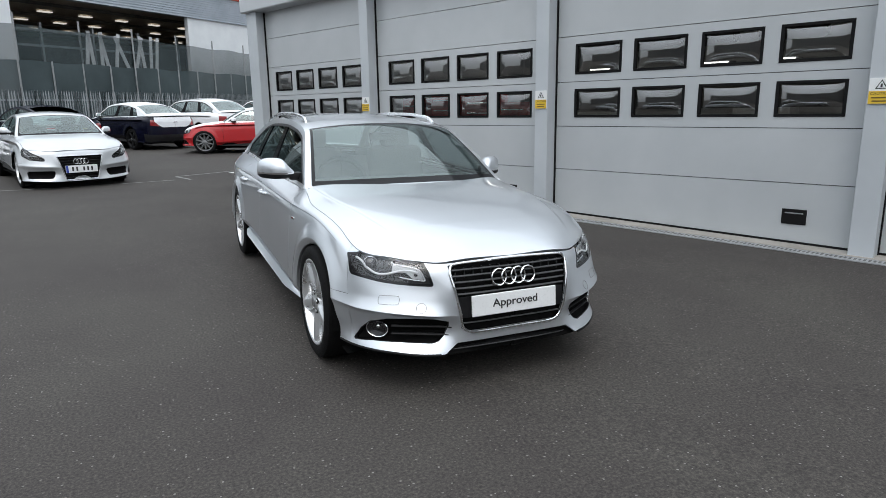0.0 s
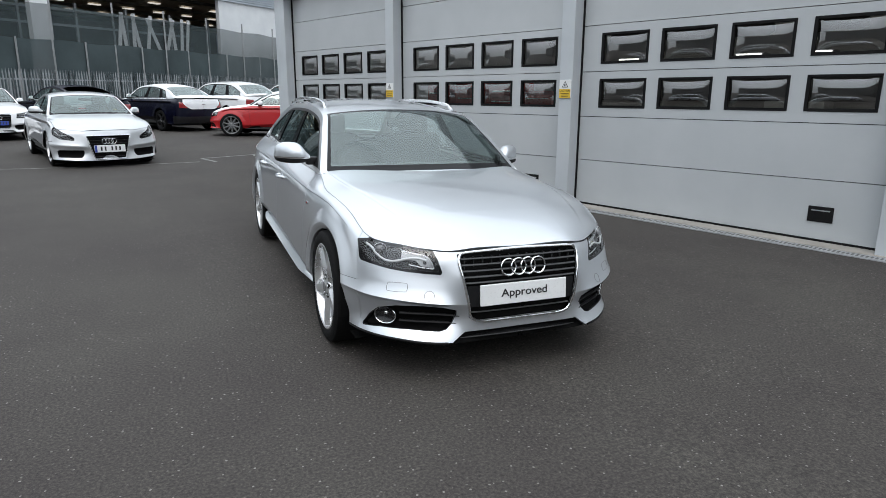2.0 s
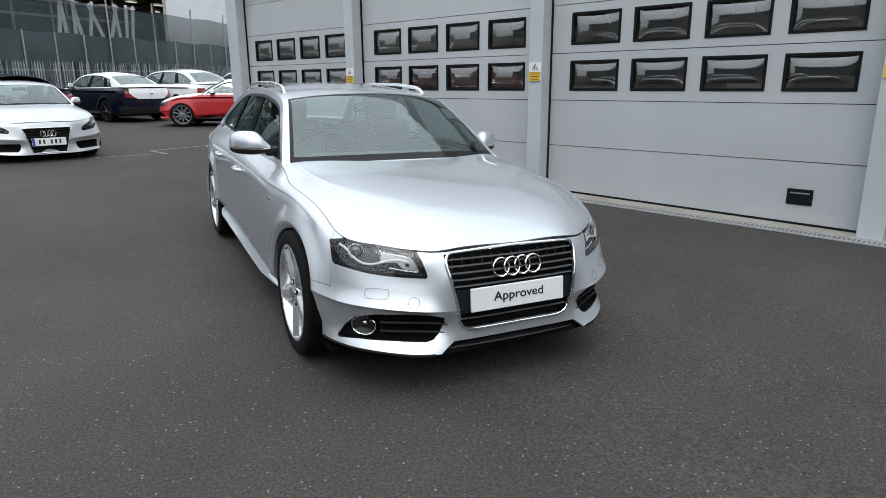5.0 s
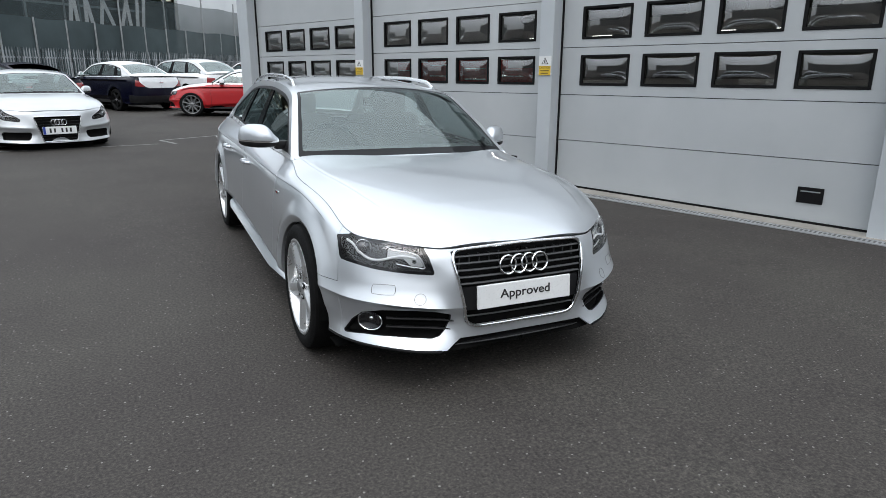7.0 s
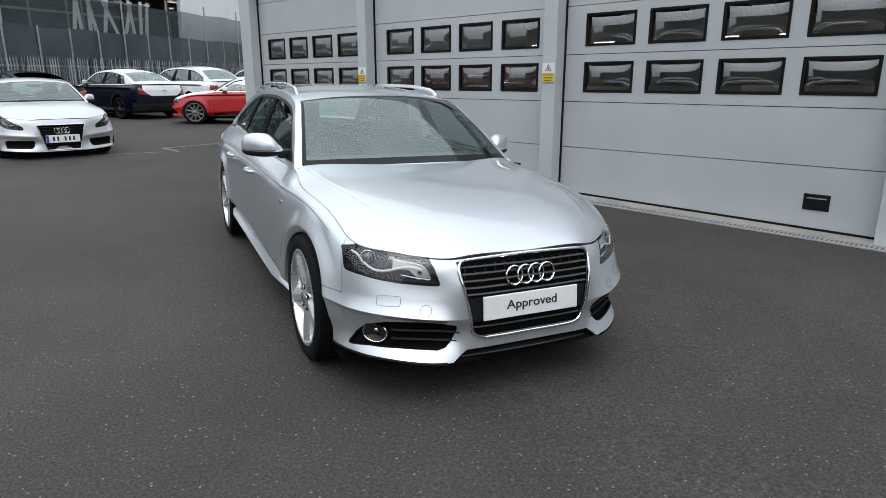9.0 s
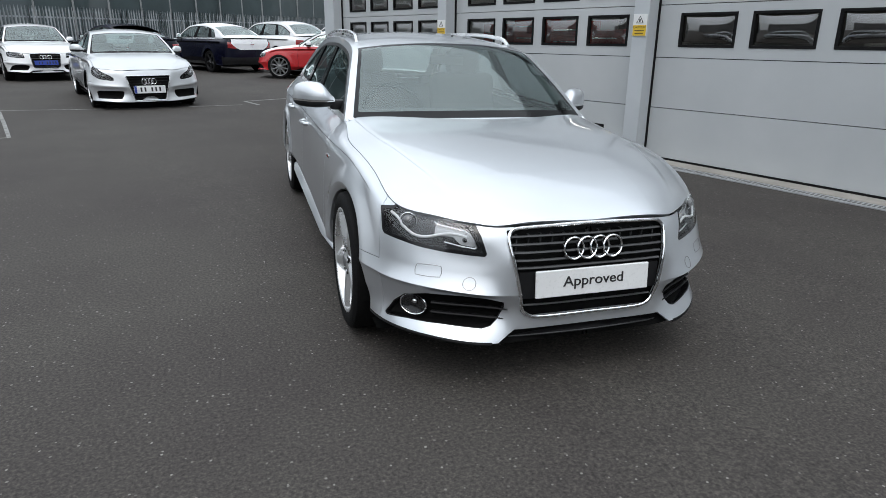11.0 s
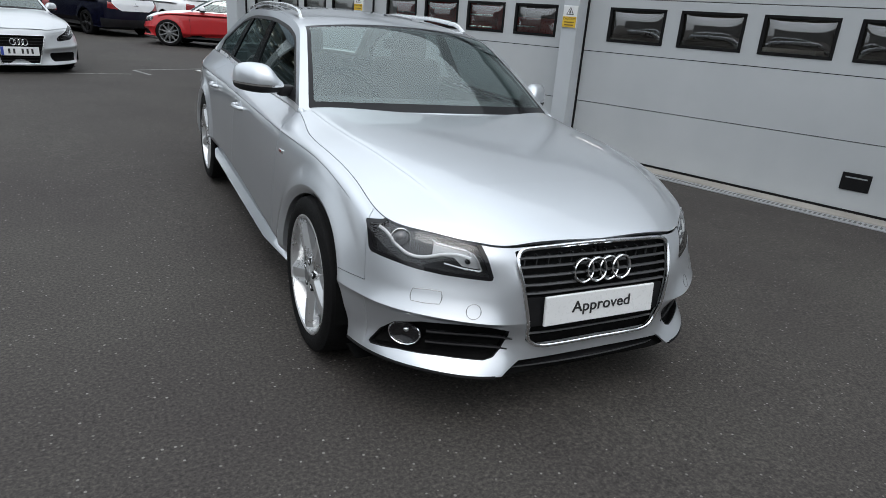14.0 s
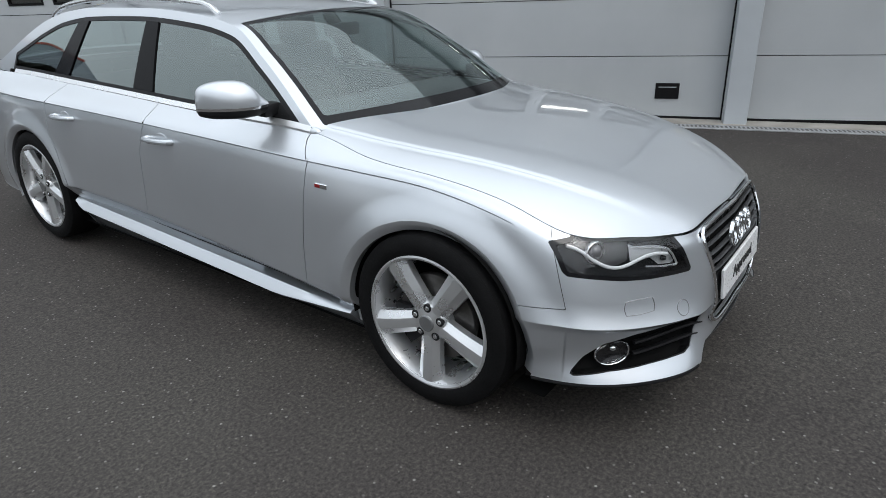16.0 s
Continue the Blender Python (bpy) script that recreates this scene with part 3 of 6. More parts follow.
def estate_hull(car, kind, paint, upper, fine, hero, face=None):
    """Body panels, glass and cabin of one car. upper: the paint of bonnet, roof and boot."""
    nq, nv = (560, 48) if fine else (150, 16)
    qs = np.unique(np.concatenate([np.linspace(0, 5, nq // 3), np.linspace(5, 12.4, nq // 2), np.linspace(12.4, 16, nq // 6)]))
    vs = np.linspace(0, 1, nv)
    if fine:
        vs = np.unique(np.concatenate([vs, [.152, .16, .168, .315, .325, .335, .344, .352, .36, .368, .385, .76, .775, .785, .792, .7985, .8005, .808]]))
    P0, F0 = grid(qs, vs)

    def at(f):
        return lambda Q: f(skin(Q), Q)
    arch_r = .337
    cut_r = arch_r + (.030 if fine else 0.0)
    lamp_p, vent_p, grille_p = face or (LAMP, VENT, GRILLE)
    if hero:
        grille_p = [(x * 1.02 + GRILLE_X, z) for x, z in grille_p]
    lamp_f, vent_f = in_poly(lamp_p, .17), in_poly(vent_p, .17)

    def arch(c):
        return at(lambda X, Q: np.where(X[:, 0] > .3, np.hypot((X[:, 1] - c + .008) / 1.04, X[:, 2] - .318) - cut_r, 1.0))
    lamp_z = at(lambda X, Q: lamp_f(np.stack([Q[:, 0], X[:, 2]], 1)))
    vent_z = at(lambda X, Q: vent_f(np.stack([Q[:, 0], X[:, 2]], 1)))
    gr = in_poly(grille_p)
    grille_z = at(lambda X, Q: np.where(X[:, 1] < 0, gr(np.stack([X[:, 0] * side, X[:, 2]], 1)), -1.0))
    mouth = in_poly([(-.51, .15), (-.325, .266), (.325, .266), (.51, .15)] if not face else [(-.30, .10), (-.28, .205), (.28, .205), (.30, .10)])
    mouth_z = at(lambda X, Q: np.where(X[:, 1] < 0, mouth(np.stack([X[:, 0], X[:, 2]], 1)), -1.0))
    g = .002 if fine else .004
    for side in (1, -1):
        P, F = cut(P0, F0, arch(0.0))
        P, F = cut(P, F, arch(2.808))
        P, lampF, F = split(P, F, lamp_z)
        P, ventF, F = split(P, F, vent_z)
        P, _, F = split(P, F, grille_z)
        P, _, F = split(P, F, mouth_z)
        # the wing reaches down to the arch above the bumper's corner
        gw = g * .55

        def wing(Q):
            X = skin(Q)
            front = (Q[:, 0] - 4.16 - (X[:, 2] - .602) * 1.25) * .22
            low = X[:, 2] - .492
            behind = (X[:, 1] - 0.0) * 1.0
            return np.maximum(np.minimum(front, low), behind)
        P, wingF, bumpF = split(P, F, wing)
        P, bumpF = cut(P, bumpF, lambda Q: -wing(Q) - gw)
        sheet("front_bumper", P, bumpF, skin, paint, car, side=side)
        P, wingF = cut(P, wingF, lambda Q: wing(Q) - gw)
        doors = [(.55, "front_wing", paint), (1.62, "front_door", paint), (2.50, "rear_door", paint), (9.0, "rear_quarter", paint)]
        rest = wingF
        for lim, nm, mt in doors:
            def f(Q, lim=lim):
                X = skin(Q)
                z = X[:, 2]
                if lim == .55:
                    edge = np.interp(z, [.25, .48, .80, .86, .95], [.562, .566, .536, .600, .615])
                elif lim == 1.62:
                    edge = np.interp(z, [.25, .69, .81, .93], [1.66, 1.640, 1.598, 1.60])
                elif lim == 2.50:
                    edge = np.interp(z, [.24, .256, .286, .371, .576, .675, .836, .93], [1.95, 2.108, 2.242, 2.384, 2.462, 2.522, 2.535, 2.50])
                else:
                    edge = lim + 0 * z
                return edge - X[:, 1]
            P, here, rest = split(P, rest, f)
            P, here = cut(P, here, lambda Q: f(Q) - g)
            if nm in ("front_door", "rear_door"):
                P, here, sillF = split(P, here, lambda Q: skin(Q)[:, 2] - .20)
                P, here = cut(P, here, lambda Q: skin(Q)[:, 2] - .20 - g)
                sheet("lower_door_trim", P, sillF, skin, paint, car, side=side)
            sheet(nm, P, here, skin, mt, car, side=side)
            P, rest = cut(P, rest, lambda Q: -f(Q) - g)
        # what lies behind the gaps
        P1, F1 = cut(P0, F0, arch(0.0))
        P1, F1 = cut(P1, F1, arch(2.808))
        P1, F1 = cut(P1, F1, lambda Q: -lamp_z(Q) if hero else lamp_z(Q) * 0 + 1)
        inner = lambda Q: skin(Q) * (1, 1, 1) - np.stack([np.sign(skin(Q)[:, 0]) * .02, np.where(Q[:, 0] < 5, -.03, .0), Q[:, 0] * 0 + .018], 1)
        sheet("inner_shell", P1, F1, inner, M["liner"], car, "black inner shell behind the panel gaps", depth=0, side=side)
        front_lamp(car, P, lampF, lamp_z, side, hero)
        side_vent(car, P, ventF, vent_z, side, hero)
    # bonnet
    xs, ys = np.linspace(-.80, .80, 241 if fine else 101), np.linspace(-.76, .62, 130 if fine else 84)
    P, F = grid(xs, ys)
    line_q = np.linspace(0, q_at(.60), 120)
    rim = skin(np.stack([line_q, np.ones(120)], 1))[:, :2]
    ring = np.concatenate([rim, rim[::-1] * (-1, 1)])
    inside = in_poly(ring[::1])
    P, F = cut(P, F, lambda Q: inside(Q) - g * 1.3 - .003 * np.clip((-.62 - Q[:, 1]) / .04, 0, 1))
    base = lambda Q: (.60 - .215 * (1 - np.clip(np.abs(Q[:, 0]) / .715, 0, 1) ** 2.2)) - Q[:, 1]
    P, F = cut(P, F, base)
    bonnet = sheet("bonnet", P, F, hood, upper, car, depth=.028)
    for s in (1, -1) if fine else ():
        ys = np.linspace(-.50, .555, 60)
        X = hood(np.stack([crease_x(ys), ys], 1))
        part("pressed_crease", tube_bm([(s * x, y, z - .0010) for x, y, z in X], lambda u: .0021 * min(1.0, .25 + u * 4), 6), upper, bonnet, "sharp pressed crease in the bonnet", smooth=True)
    cowl = grid(np.linspace(-.72, .72, 60), np.linspace(.30, .66, 14))
    sheet("scuttle", *cowl, lambda Q: hood(Q) - (0, 0, .025), M["black"], car, depth=0)
    # glasshouse
    zr, bow, crown, ends, last = cabin(kind)
    top = top_surface(kind)
    y0 = .585
    P, F = grid(np.linspace(-1, 1, 81 if fine else 31), np.linspace(y0, last, 150 if fine else 60))
    y1, y2 = ends
    ws = lambda Q: np.minimum(np.minimum(.945 - np.abs(Q[:, 0]), (y1 - Q[:, 1]) * 1.5), Q[:, 1] - y0 - .008)
    P, scr, F = split(P, F, ws)
    rs = lambda Q: np.minimum(.90 - np.abs(Q[:, 0]), np.minimum(Q[:, 1] - y2, last - .10 - Q[:, 1]))
    P, rear, F = split(P, F, rs)
    P, clear, frit = split(P, scr, lambda Q: np.minimum(np.minimum(.915 - np.abs(Q[:, 0]), (y1 - .028 - Q[:, 1]) * 1.5), Q[:, 1] - y0 - .055))
    screen = sheet("windscreen", P, clear, top, M["screen"], car, depth=0, lift=-.002)
    screen.visible_shadow = False
    sheet("windscreen_border", P, frit, top, M["frit"], screen, "black printed border of the windscreen", depth=.004, lift=-.002)
    side_glass = M["tint"] if hero else M["tint_parked"]
    rear_screen = sheet("rear_screen", P, rear, top, M["tint_parked"], car, depth=0, lift=-.002)
    if rear_screen:
        rear_screen.visible_shadow = False
    sheet("roof", P, F, top, upper, car)
    # side glass and frames
    zw = spl([.585, .66, .80, .95, 1.18, 1.45, 1.9, 2.4, 2.7, 2.95, 3.15, 3.38, 3.60], [.886, .936, 1.028, 1.115, 1.226, 1.266, 1.287, 1.277, 1.246, 1.180, 1.105, 1.02, .93])
    P, F = grid(np.linspace(.585, last, 190 if fine else 70), np.linspace(.86, 1.31, 70 if fine else 26))
    for side in (1, -1):
        Pp, Fp = cut(P, F, lambda Q: zr(Q[:, 0]) - Q[:, 1])
        Pp, Fp = cut(Pp, Fp, lambda Q: Q[:, 1] - edge_z(Q[:, 0]) - .001)
        tail = last - (.30 if kind in ("estate",) else .42)

        def dlo(Q, o=0.0):
            y, z = Q[:, 0], Q[:, 1]
            t = (zw(y) if kind == "estate" else zr(y)) - .032 - z
            slope = np.gradient(zr(np.linspace(.6, last, 200)), np.linspace(.6, last, 200))
            k = np.sqrt(1 + np.interp(y, np.linspace(.6, last, 200), slope) ** 2)
            back = 3.27 - y if kind == "estate" else (tail - (z - .95) * .9) - y
            return np.minimum(np.minimum(t / k - .004, z - edge_z(y) - .018), back) - o
        Pp, win, frame_F = split(Pp, Fp, dlo)
        Pp, chromeF, frame2 = split(Pp, frame_F, lambda Q: np.minimum(edge_z(Q[:, 0]) + .018 - Q[:, 1], tail + .02 - Q[:, 0]))
        sheet("door_frame", Pp, frame2, flank_glass, upper, car, side=side)
        sheet("window_sill", Pp, chromeF, flank_glass, M["gloss_black"], car, "black seal under the window strip", side=side)
        ys = np.linspace(.605, 3.24 if kind == "estate" else tail, 50)
        zc = edge_z(ys) + .009
        b = bmesh.new()
        rows = [[b.verts.new((side * (x + o), y, z + h)) for o, h in ((-.004, -.020), (.007, -.014), (.008, -.007), (-.005, .012), (-.014, .013))] for x, y, z in zip(side_x(ys, zc), ys, zc)]
        for r0, r1 in zip(rows, rows[1:]):
            for j in range(4):
                b.faces.new((r0[j], r0[j + 1], r1[j + 1], r1[j]))
        b.faces.new(rows[0])
        b.faces.new(rows[-1])
        bmesh.ops.recalc_face_normals(b, faces=b.faces)
        part("window_strip", b, M["bright"], car, "bright metal strip along the window sill", smooth=True)
        Pp, pane, seal = split(Pp, win, lambda Q: dlo(Q, .019))
        sheet("window_seal", Pp, seal, flank_glass, M["black"], car, "black rubber window seal", side=side, lift=-.001)
        b1 = lambda Q: np.minimum(Q[:, 0] - 1.668 - .27 * (Q[:, 1] - .92), 1.845 + .06 * (Q[:, 1] - .965) - Q[:, 0])
        Pp, pil, pane = split(Pp, pane, b1)
        sheet("centre_pillar", Pp, pil, flank_glass, M["pillar_black"], car, "satin black door pillar", side=side, lift=.002)
        b2 = lambda Q: np.minimum(Q[:, 0] - 2.524 + .353 * (Q[:, 1] - .946), 2.693 - .60 * (Q[:, 1] - .958) - Q[:, 0])
        if kind == "estate" or kind == "saloon":
            Pp, pil, pane = split(Pp, pane, b2)
            sheet("rear_pillar", Pp, pil, flank_glass, M["pillar_black"], car, "satin black door pillar", side=side, lift=.002)
        tri = lambda Q: .80 - Q[:, 0]
        Pp, sail, pane = split(Pp, pane, tri)
        sheet("mirror_triangle", Pp, sail, flank_glass, M["black"], car, "black mirror mounting triangle", side=side)
        for lo, hi, nm in ((0, 1.76, "front_window"), (1.76, 2.58 if kind in ("estate", "saloon") else 9, "rear_window"), (2.58, 9, "quarter_window")):
            if lo == 2.58 and kind not in ("estate", "saloon"):
                continue
            line = lambda Q, c: c - .48 * (Q[:, 1] - 1.0) if 2 < c < 5 else c + 0 * Q[:, 0]
            Pp, one = cut(Pp, pane, lambda Q: np.minimum(Q[:, 0] - line(Q, lo), line(Q, hi) - Q[:, 0]))
            ob = sheet(nm, Pp, one, flank_glass, side_glass, car, side=side, depth=0, lift=-.004)
            if ob:
                ob.visible_shadow = False
    # boot deck of saloons and coupes
    if kind in ("coupe", "saloon"):
        P, F = grid(np.linspace(-.80, .80, 40), np.linspace(2.9, 3.83, 24))
        qs2 = np.linspace(12.0, 16, 80)
        rim = skin(np.stack([qs2, np.ones(80)], 1))[:, :2]
        ring = np.concatenate([[(rim[0, 0], 2.9)], rim, rim[::-1] * (-1, 1), [(-rim[0, 0], 2.9)]])
        ins2 = in_poly(ring)
        P, F = cut(P, F, ins2)
        sheet("boot_lid", P, F, lambda Q: np.stack([Q[:, 0], Q[:, 1], .95 + .025 * (1 - (Q[:, 0] / .7) ** 2) - .02 * np.clip((Q[:, 1] - 3.5) / .3, 0, 1) ** 2], 1), upper, car)
    else:
        P, F = grid(np.linspace(-.60, .60, 20), np.linspace(3.4, 3.76, 8))
        sheet("tail_shelf", P, F, lambda Q: np.stack([Q[:, 0] * (1 - .35 * np.clip((Q[:, 1] - 3.6) / .2, 0, 1)), Q[:, 1] - .02, .925 + 0 * Q[:, 0]], 1), M["black"], car, depth=0)
    # underside
    P, F = grid(np.linspace(-.78, .78, 41), np.linspace(-.42, 3.2, 60))
    P, F = cut(P, F, lambda Q: np.where(np.abs(Q[:, 0]) > .5, np.minimum(np.abs(Q[:, 1]), np.abs(Q[:, 1] - 2.808)) - .30, 1))
    sheet("underbody", P, F, lambda Q: np.stack([-Q[:, 0], Q[:, 1], .155 + 0 * Q[:, 0]], 1), M["liner"], car, "dark underbody", depth=0)
    part("engine_block", box_bm((-.48, -.50, .22), (.48, .45, .56)), M["liner"], car, "dark engine bay")
    for yc in (0, 2.808):
        for s in (1, -1):
            b = bmesh.new()
            rows = []
            for k in range(25):
                a = math.pi * (k / 24) * 1.12 - .19
                rows.append([b.verts.new((s * xx, yc - math.cos(a) * (arch_r + .012), .322 + math.sin(a) * (arch_r + .012))) for xx in (.55, .84)])
            for r0, r1 in zip(rows, rows[1:]):
                b.faces.new((r0[0], r0[1], r1[1], r1[0]))
            part("arch_liner", b, M["liner"], car, "black wheel arch liner", smooth=True)
            if not fine:
                continue
            flange = bmesh.new()
            rows = []
            for a in np.linspace(-.33, math.pi + .20, 90):
                row = []
                y, z = yc - .008 + 1.04 * cut_r * math.cos(a), .318 + cut_r * math.sin(a)
                q0 = np.interp(y, PLAN_Y(Q_TABLE[300:1400]), Q_TABLE[300:1400])
                X = skin(np.stack([np.full(90, q0), np.linspace(0, 1, 90)], 1))
                x = float(np.interp(z, X[:, 2], X[:, 0]))
                for t in np.linspace(0, 1, 7):
                    r = cut_r + .001 - .031 * t - .004 * t ** 6
                    row.append(flange.verts.new((s * (x + .0006 - .004 * t - .013 * t ** 2.5), yc - .008 + 1.04 * r * math.cos(a), .318 + r * math.sin(a))))
                row.append(flange.verts.new((s * (x - .045), row[-1].co.y, row[-1].co.z)))
                rows.append(row)
            for r0, r1 in zip(rows, rows[1:]):
                for k in range(7):
                    flange.faces.new((r0[k], r0[k + 1], r1[k + 1], r1[k]))
            bmesh.ops.recalc_face_normals(flange, faces=flange.faces)
            part("arch_flange", flange, paint, car, "turned-in wheel arch flange", smooth=True)


def front_lamp(car, P, F, fz, side, hero):
    back = lambda Q: skin(Q) + np.stack([-.012 + 0 * Q[:, 0], .045 + 0 * Q[:, 0], 0 * Q[:, 0]], 1)
    body = sheet("headlamp", P, F, back, M["lamp_dark"] if hero else M["lamp_bezel"], car, "dark headlamp housing", depth=0, side=side)
    cover = sheet("lens_cover", P, F, skin, M["lens"], body, "clear headlamp cover", depth=0, side=side, lift=-.002)
    cover.visible_shadow = False
    Pb, rimF, _ = split(P, F, lambda Q: .012 - fz(Q))
    sheet("lamp_rim", Pb, rimF, skin, M["gloss_black"], body, "black lamp rim", depth=.045, side=side, lift=-.001)
    def pt(q, z, inn):
        v = np.linspace(0, 1.05, 60)
        X = skin(np.stack([np.full(60, q), v], 1))
        y = np.array([np.interp(z, X[:, 2], X[:, k]) for k in range(3)])
        y[1] += inn
        return (side * (y[0] - .006), y[1], y[2])
    wave_q, wave_h = [2.35, 2.55, 2.78, 2.97, 3.14, 3.37, 3.60, 3.80, 4.0], [.612, .622, .618, .607, .598, .602, .626, .657, .668]
    if not hero:
        wave_q, wave_h = [2.08, 2.35, 2.75, 3.1, 3.5, 3.8, 4.05], [.597, .603, .594, .580, .588, .618, .655]
    q = np.linspace(wave_q[-1], wave_q[0], 34)
    wave = np.interp(q, wave_q, wave_h)
    for _ in range(5 if hero else 0):
        wave[1:-1] = (wave[:-2] + 2 * wave[1:-1] + wave[2:]) / 4
    part("light_strip", tube_bm([pt(a, z, .016) for a, z in zip(q, wave)], .0048 if hero else .004, 8, flat=1.15), M["plate"] if hero else M["satin"], body, "white wavy running-light strip", smooth=True)
    c, rad = pt(3.55, .636, .036), .027
    if hero:
        c, rad = pt(3.50, .645, .034), .027
        top_h = lambda q: np.interp(q, [2.14, 2.26, 2.44, 2.95], [.580, .617, .635, .648])
        low_h = lambda q: np.interp(q, [2.14, 2.45, 2.60, 2.95], [.574, .580, .606, .606])
        glow = lambda Q: np.minimum(np.minimum(skin(Q)[:, 2] - low_h(Q[:, 0]), top_h(Q[:, 0]) - skin(Q)[:, 2]), np.minimum(Q[:, 0] - 2.14, 2.95 - Q[:, 0]) * .17)
        Pg, bright, _ = split(P, F, glow)
        sheet("reflector", Pg, bright, lambda Q: skin(Q) + (-.010, .030, 0), M["lamp_mid"], body, "silvery lamp reflector", depth=0, side=side)
        over = lambda Q: np.minimum(np.minimum(skin(Q)[:, 2] - np.interp(Q[:, 0], wave_q, wave_h), Q[:, 0] - 2.95), 4.05 - Q[:, 0])
        Pg, grey, _ = split(P, F, over)
        sheet("lamp_bezel", Pg, grey, lambda Q: skin(Q) + (-.011, .038, 0), M["lamp_bezel"], body, "grey bezel behind the projector", depth=0, side=side)
        frame_q, frame_h = [3.0, 2.92, 2.7, 2.44, 2.30, 2.22, 2.14, 2.18, 2.45, 2.75], [.655, .647, .642, .635, .624, .606, .576, .573, .578, .588]
        k = np.linspace(0, len(frame_q) - 1, 46)
        part("light_blade", tube_bm([pt(a, z, .018) for a, z in zip(np.interp(k, range(10), frame_q), np.interp(k, range(10), frame_h))], .0034, 8), M["bright"], body, "bright blade round the inner lamp", smooth=True)
        b = lathe_bm([(0, -.004), (.006, -.003), (.0085, .004), (.0085, .012)], 16, "Y")
        bmesh.ops.transform(b, matrix=Matrix.Translation(pt(2.36, .598, .022)), verts=b.verts)
        part("side_light", b, M["gloss_black"], body, "dark indicator bulb", smooth=True)
    b = bmesh.new()
    bmesh.ops.create_uvsphere(b, u_segments=24, v_segments=14, radius=rad, matrix=Matrix.Translation(c))
    part("projector", b, M["ball"], body, "round projector lens", smooth=True)
    b = lathe_bm([(rad + .0045, -.006), (rad + .006, -.008), (rad + .0075, -.006), (rad + .007, .004), (rad + .004, .005)], 32, "Y")
    bmesh.ops.transform(b, matrix=Matrix.Translation(c) @ pose(0, 0, 0, 0, 0, 25 * side), verts=b.verts)
    part("projector_ring", b, M["bright"] if hero else M["satin"], body, "satin ring round the projector", smooth=True)


def side_vent(car, P, F, vent_edge, side, hero):
    back = lambda Q: skin(Q) + np.stack([0 * Q[:, 0], .05 + 0 * Q[:, 0], 0 * Q[:, 0]], 1)
    vent = sheet("air_vent", P, F, back, M["liner"], car, "black lower air vent", depth=0, side=side)
    Pb, rimF, _ = split(P, F, lambda Q: .003 - vent_edge(Q))
    sheet("vent_rim", Pb, rimF, skin, M["black"], vent, "black vent rim", depth=.06, side=side, lift=-.003)
    if not hero:
        return

    def pt(q, z, inn):
        v = np.linspace(0, 1, 60)
        X = skin(np.stack([np.full(60, q), v], 1))
        y = np.array([np.interp(z, X[:, 2], X[:, k]) for k in range(3)])
        return (side * y[0], y[1] + inn, y[2])
    for z0, z1, first in ((.345, .352, 1.39), (.307, .312, 1.47)):
        qs = np.linspace(first, 2.92, 22)
        line = [pt(a, z0 + (z1 - z0) * (a - 1.5) / 1.8, .006 - .012 * max(0.0, 1.62 - a) / .2) for a in qs]
        part("vent_blade", tube_bm(line, lambda u: .0025 + .0065 * min(1.0, u * 5), 8, flat=.7), M["black"], vent, "black vent blade", smooth=True)
    c = pt(3.27, .331, .006)
    turn = pose(*c, 0, 0, 42 * side) @ Matrix.Diagonal((1.1, 1, .84, 1))
    b = lathe_bm([(.0475, .004), (.0485, -.004), (.051, -.006), (.0535, -.003), (.054, .006)], 40, "Y")
    bmesh.ops.transform(b, matrix=turn, verts=b.verts)
    part("fog_lamp_ring", b, M["chrome"], vent, "chrome ring of the fog lamp", smooth=True)
    b = lathe_bm([(0, .018), (.030, .015), (.0485, .002)], 32, "Y")
    bmesh.ops.transform(b, matrix=turn, verts=b.verts)
    part("fog_lamp_reflector", b, M["gloss_black"], vent, "dark fog lamp bowl", smooth=True)
    b = bmesh.new()
    bmesh.ops.create_uvsphere(b, u_segments=16, v_segments=10, radius=.012, matrix=turn @ Matrix.Translation((-.004 * side, .006, .014)))
    part("fog_lamp_bulb", b, M["chrome"], vent, "bright bulb shield", smooth=True)
    b = lathe_bm([(0, -.004), (.03, -.003), (.0478, .001)], 32, "Y")
    bmesh.ops.transform(b, matrix=turn, verts=b.verts)
    lens = part("fog_lamp_lens", b, M["lens"], vent, "clear fog lamp lens", smooth=True)
    lens.visible_shadow = False


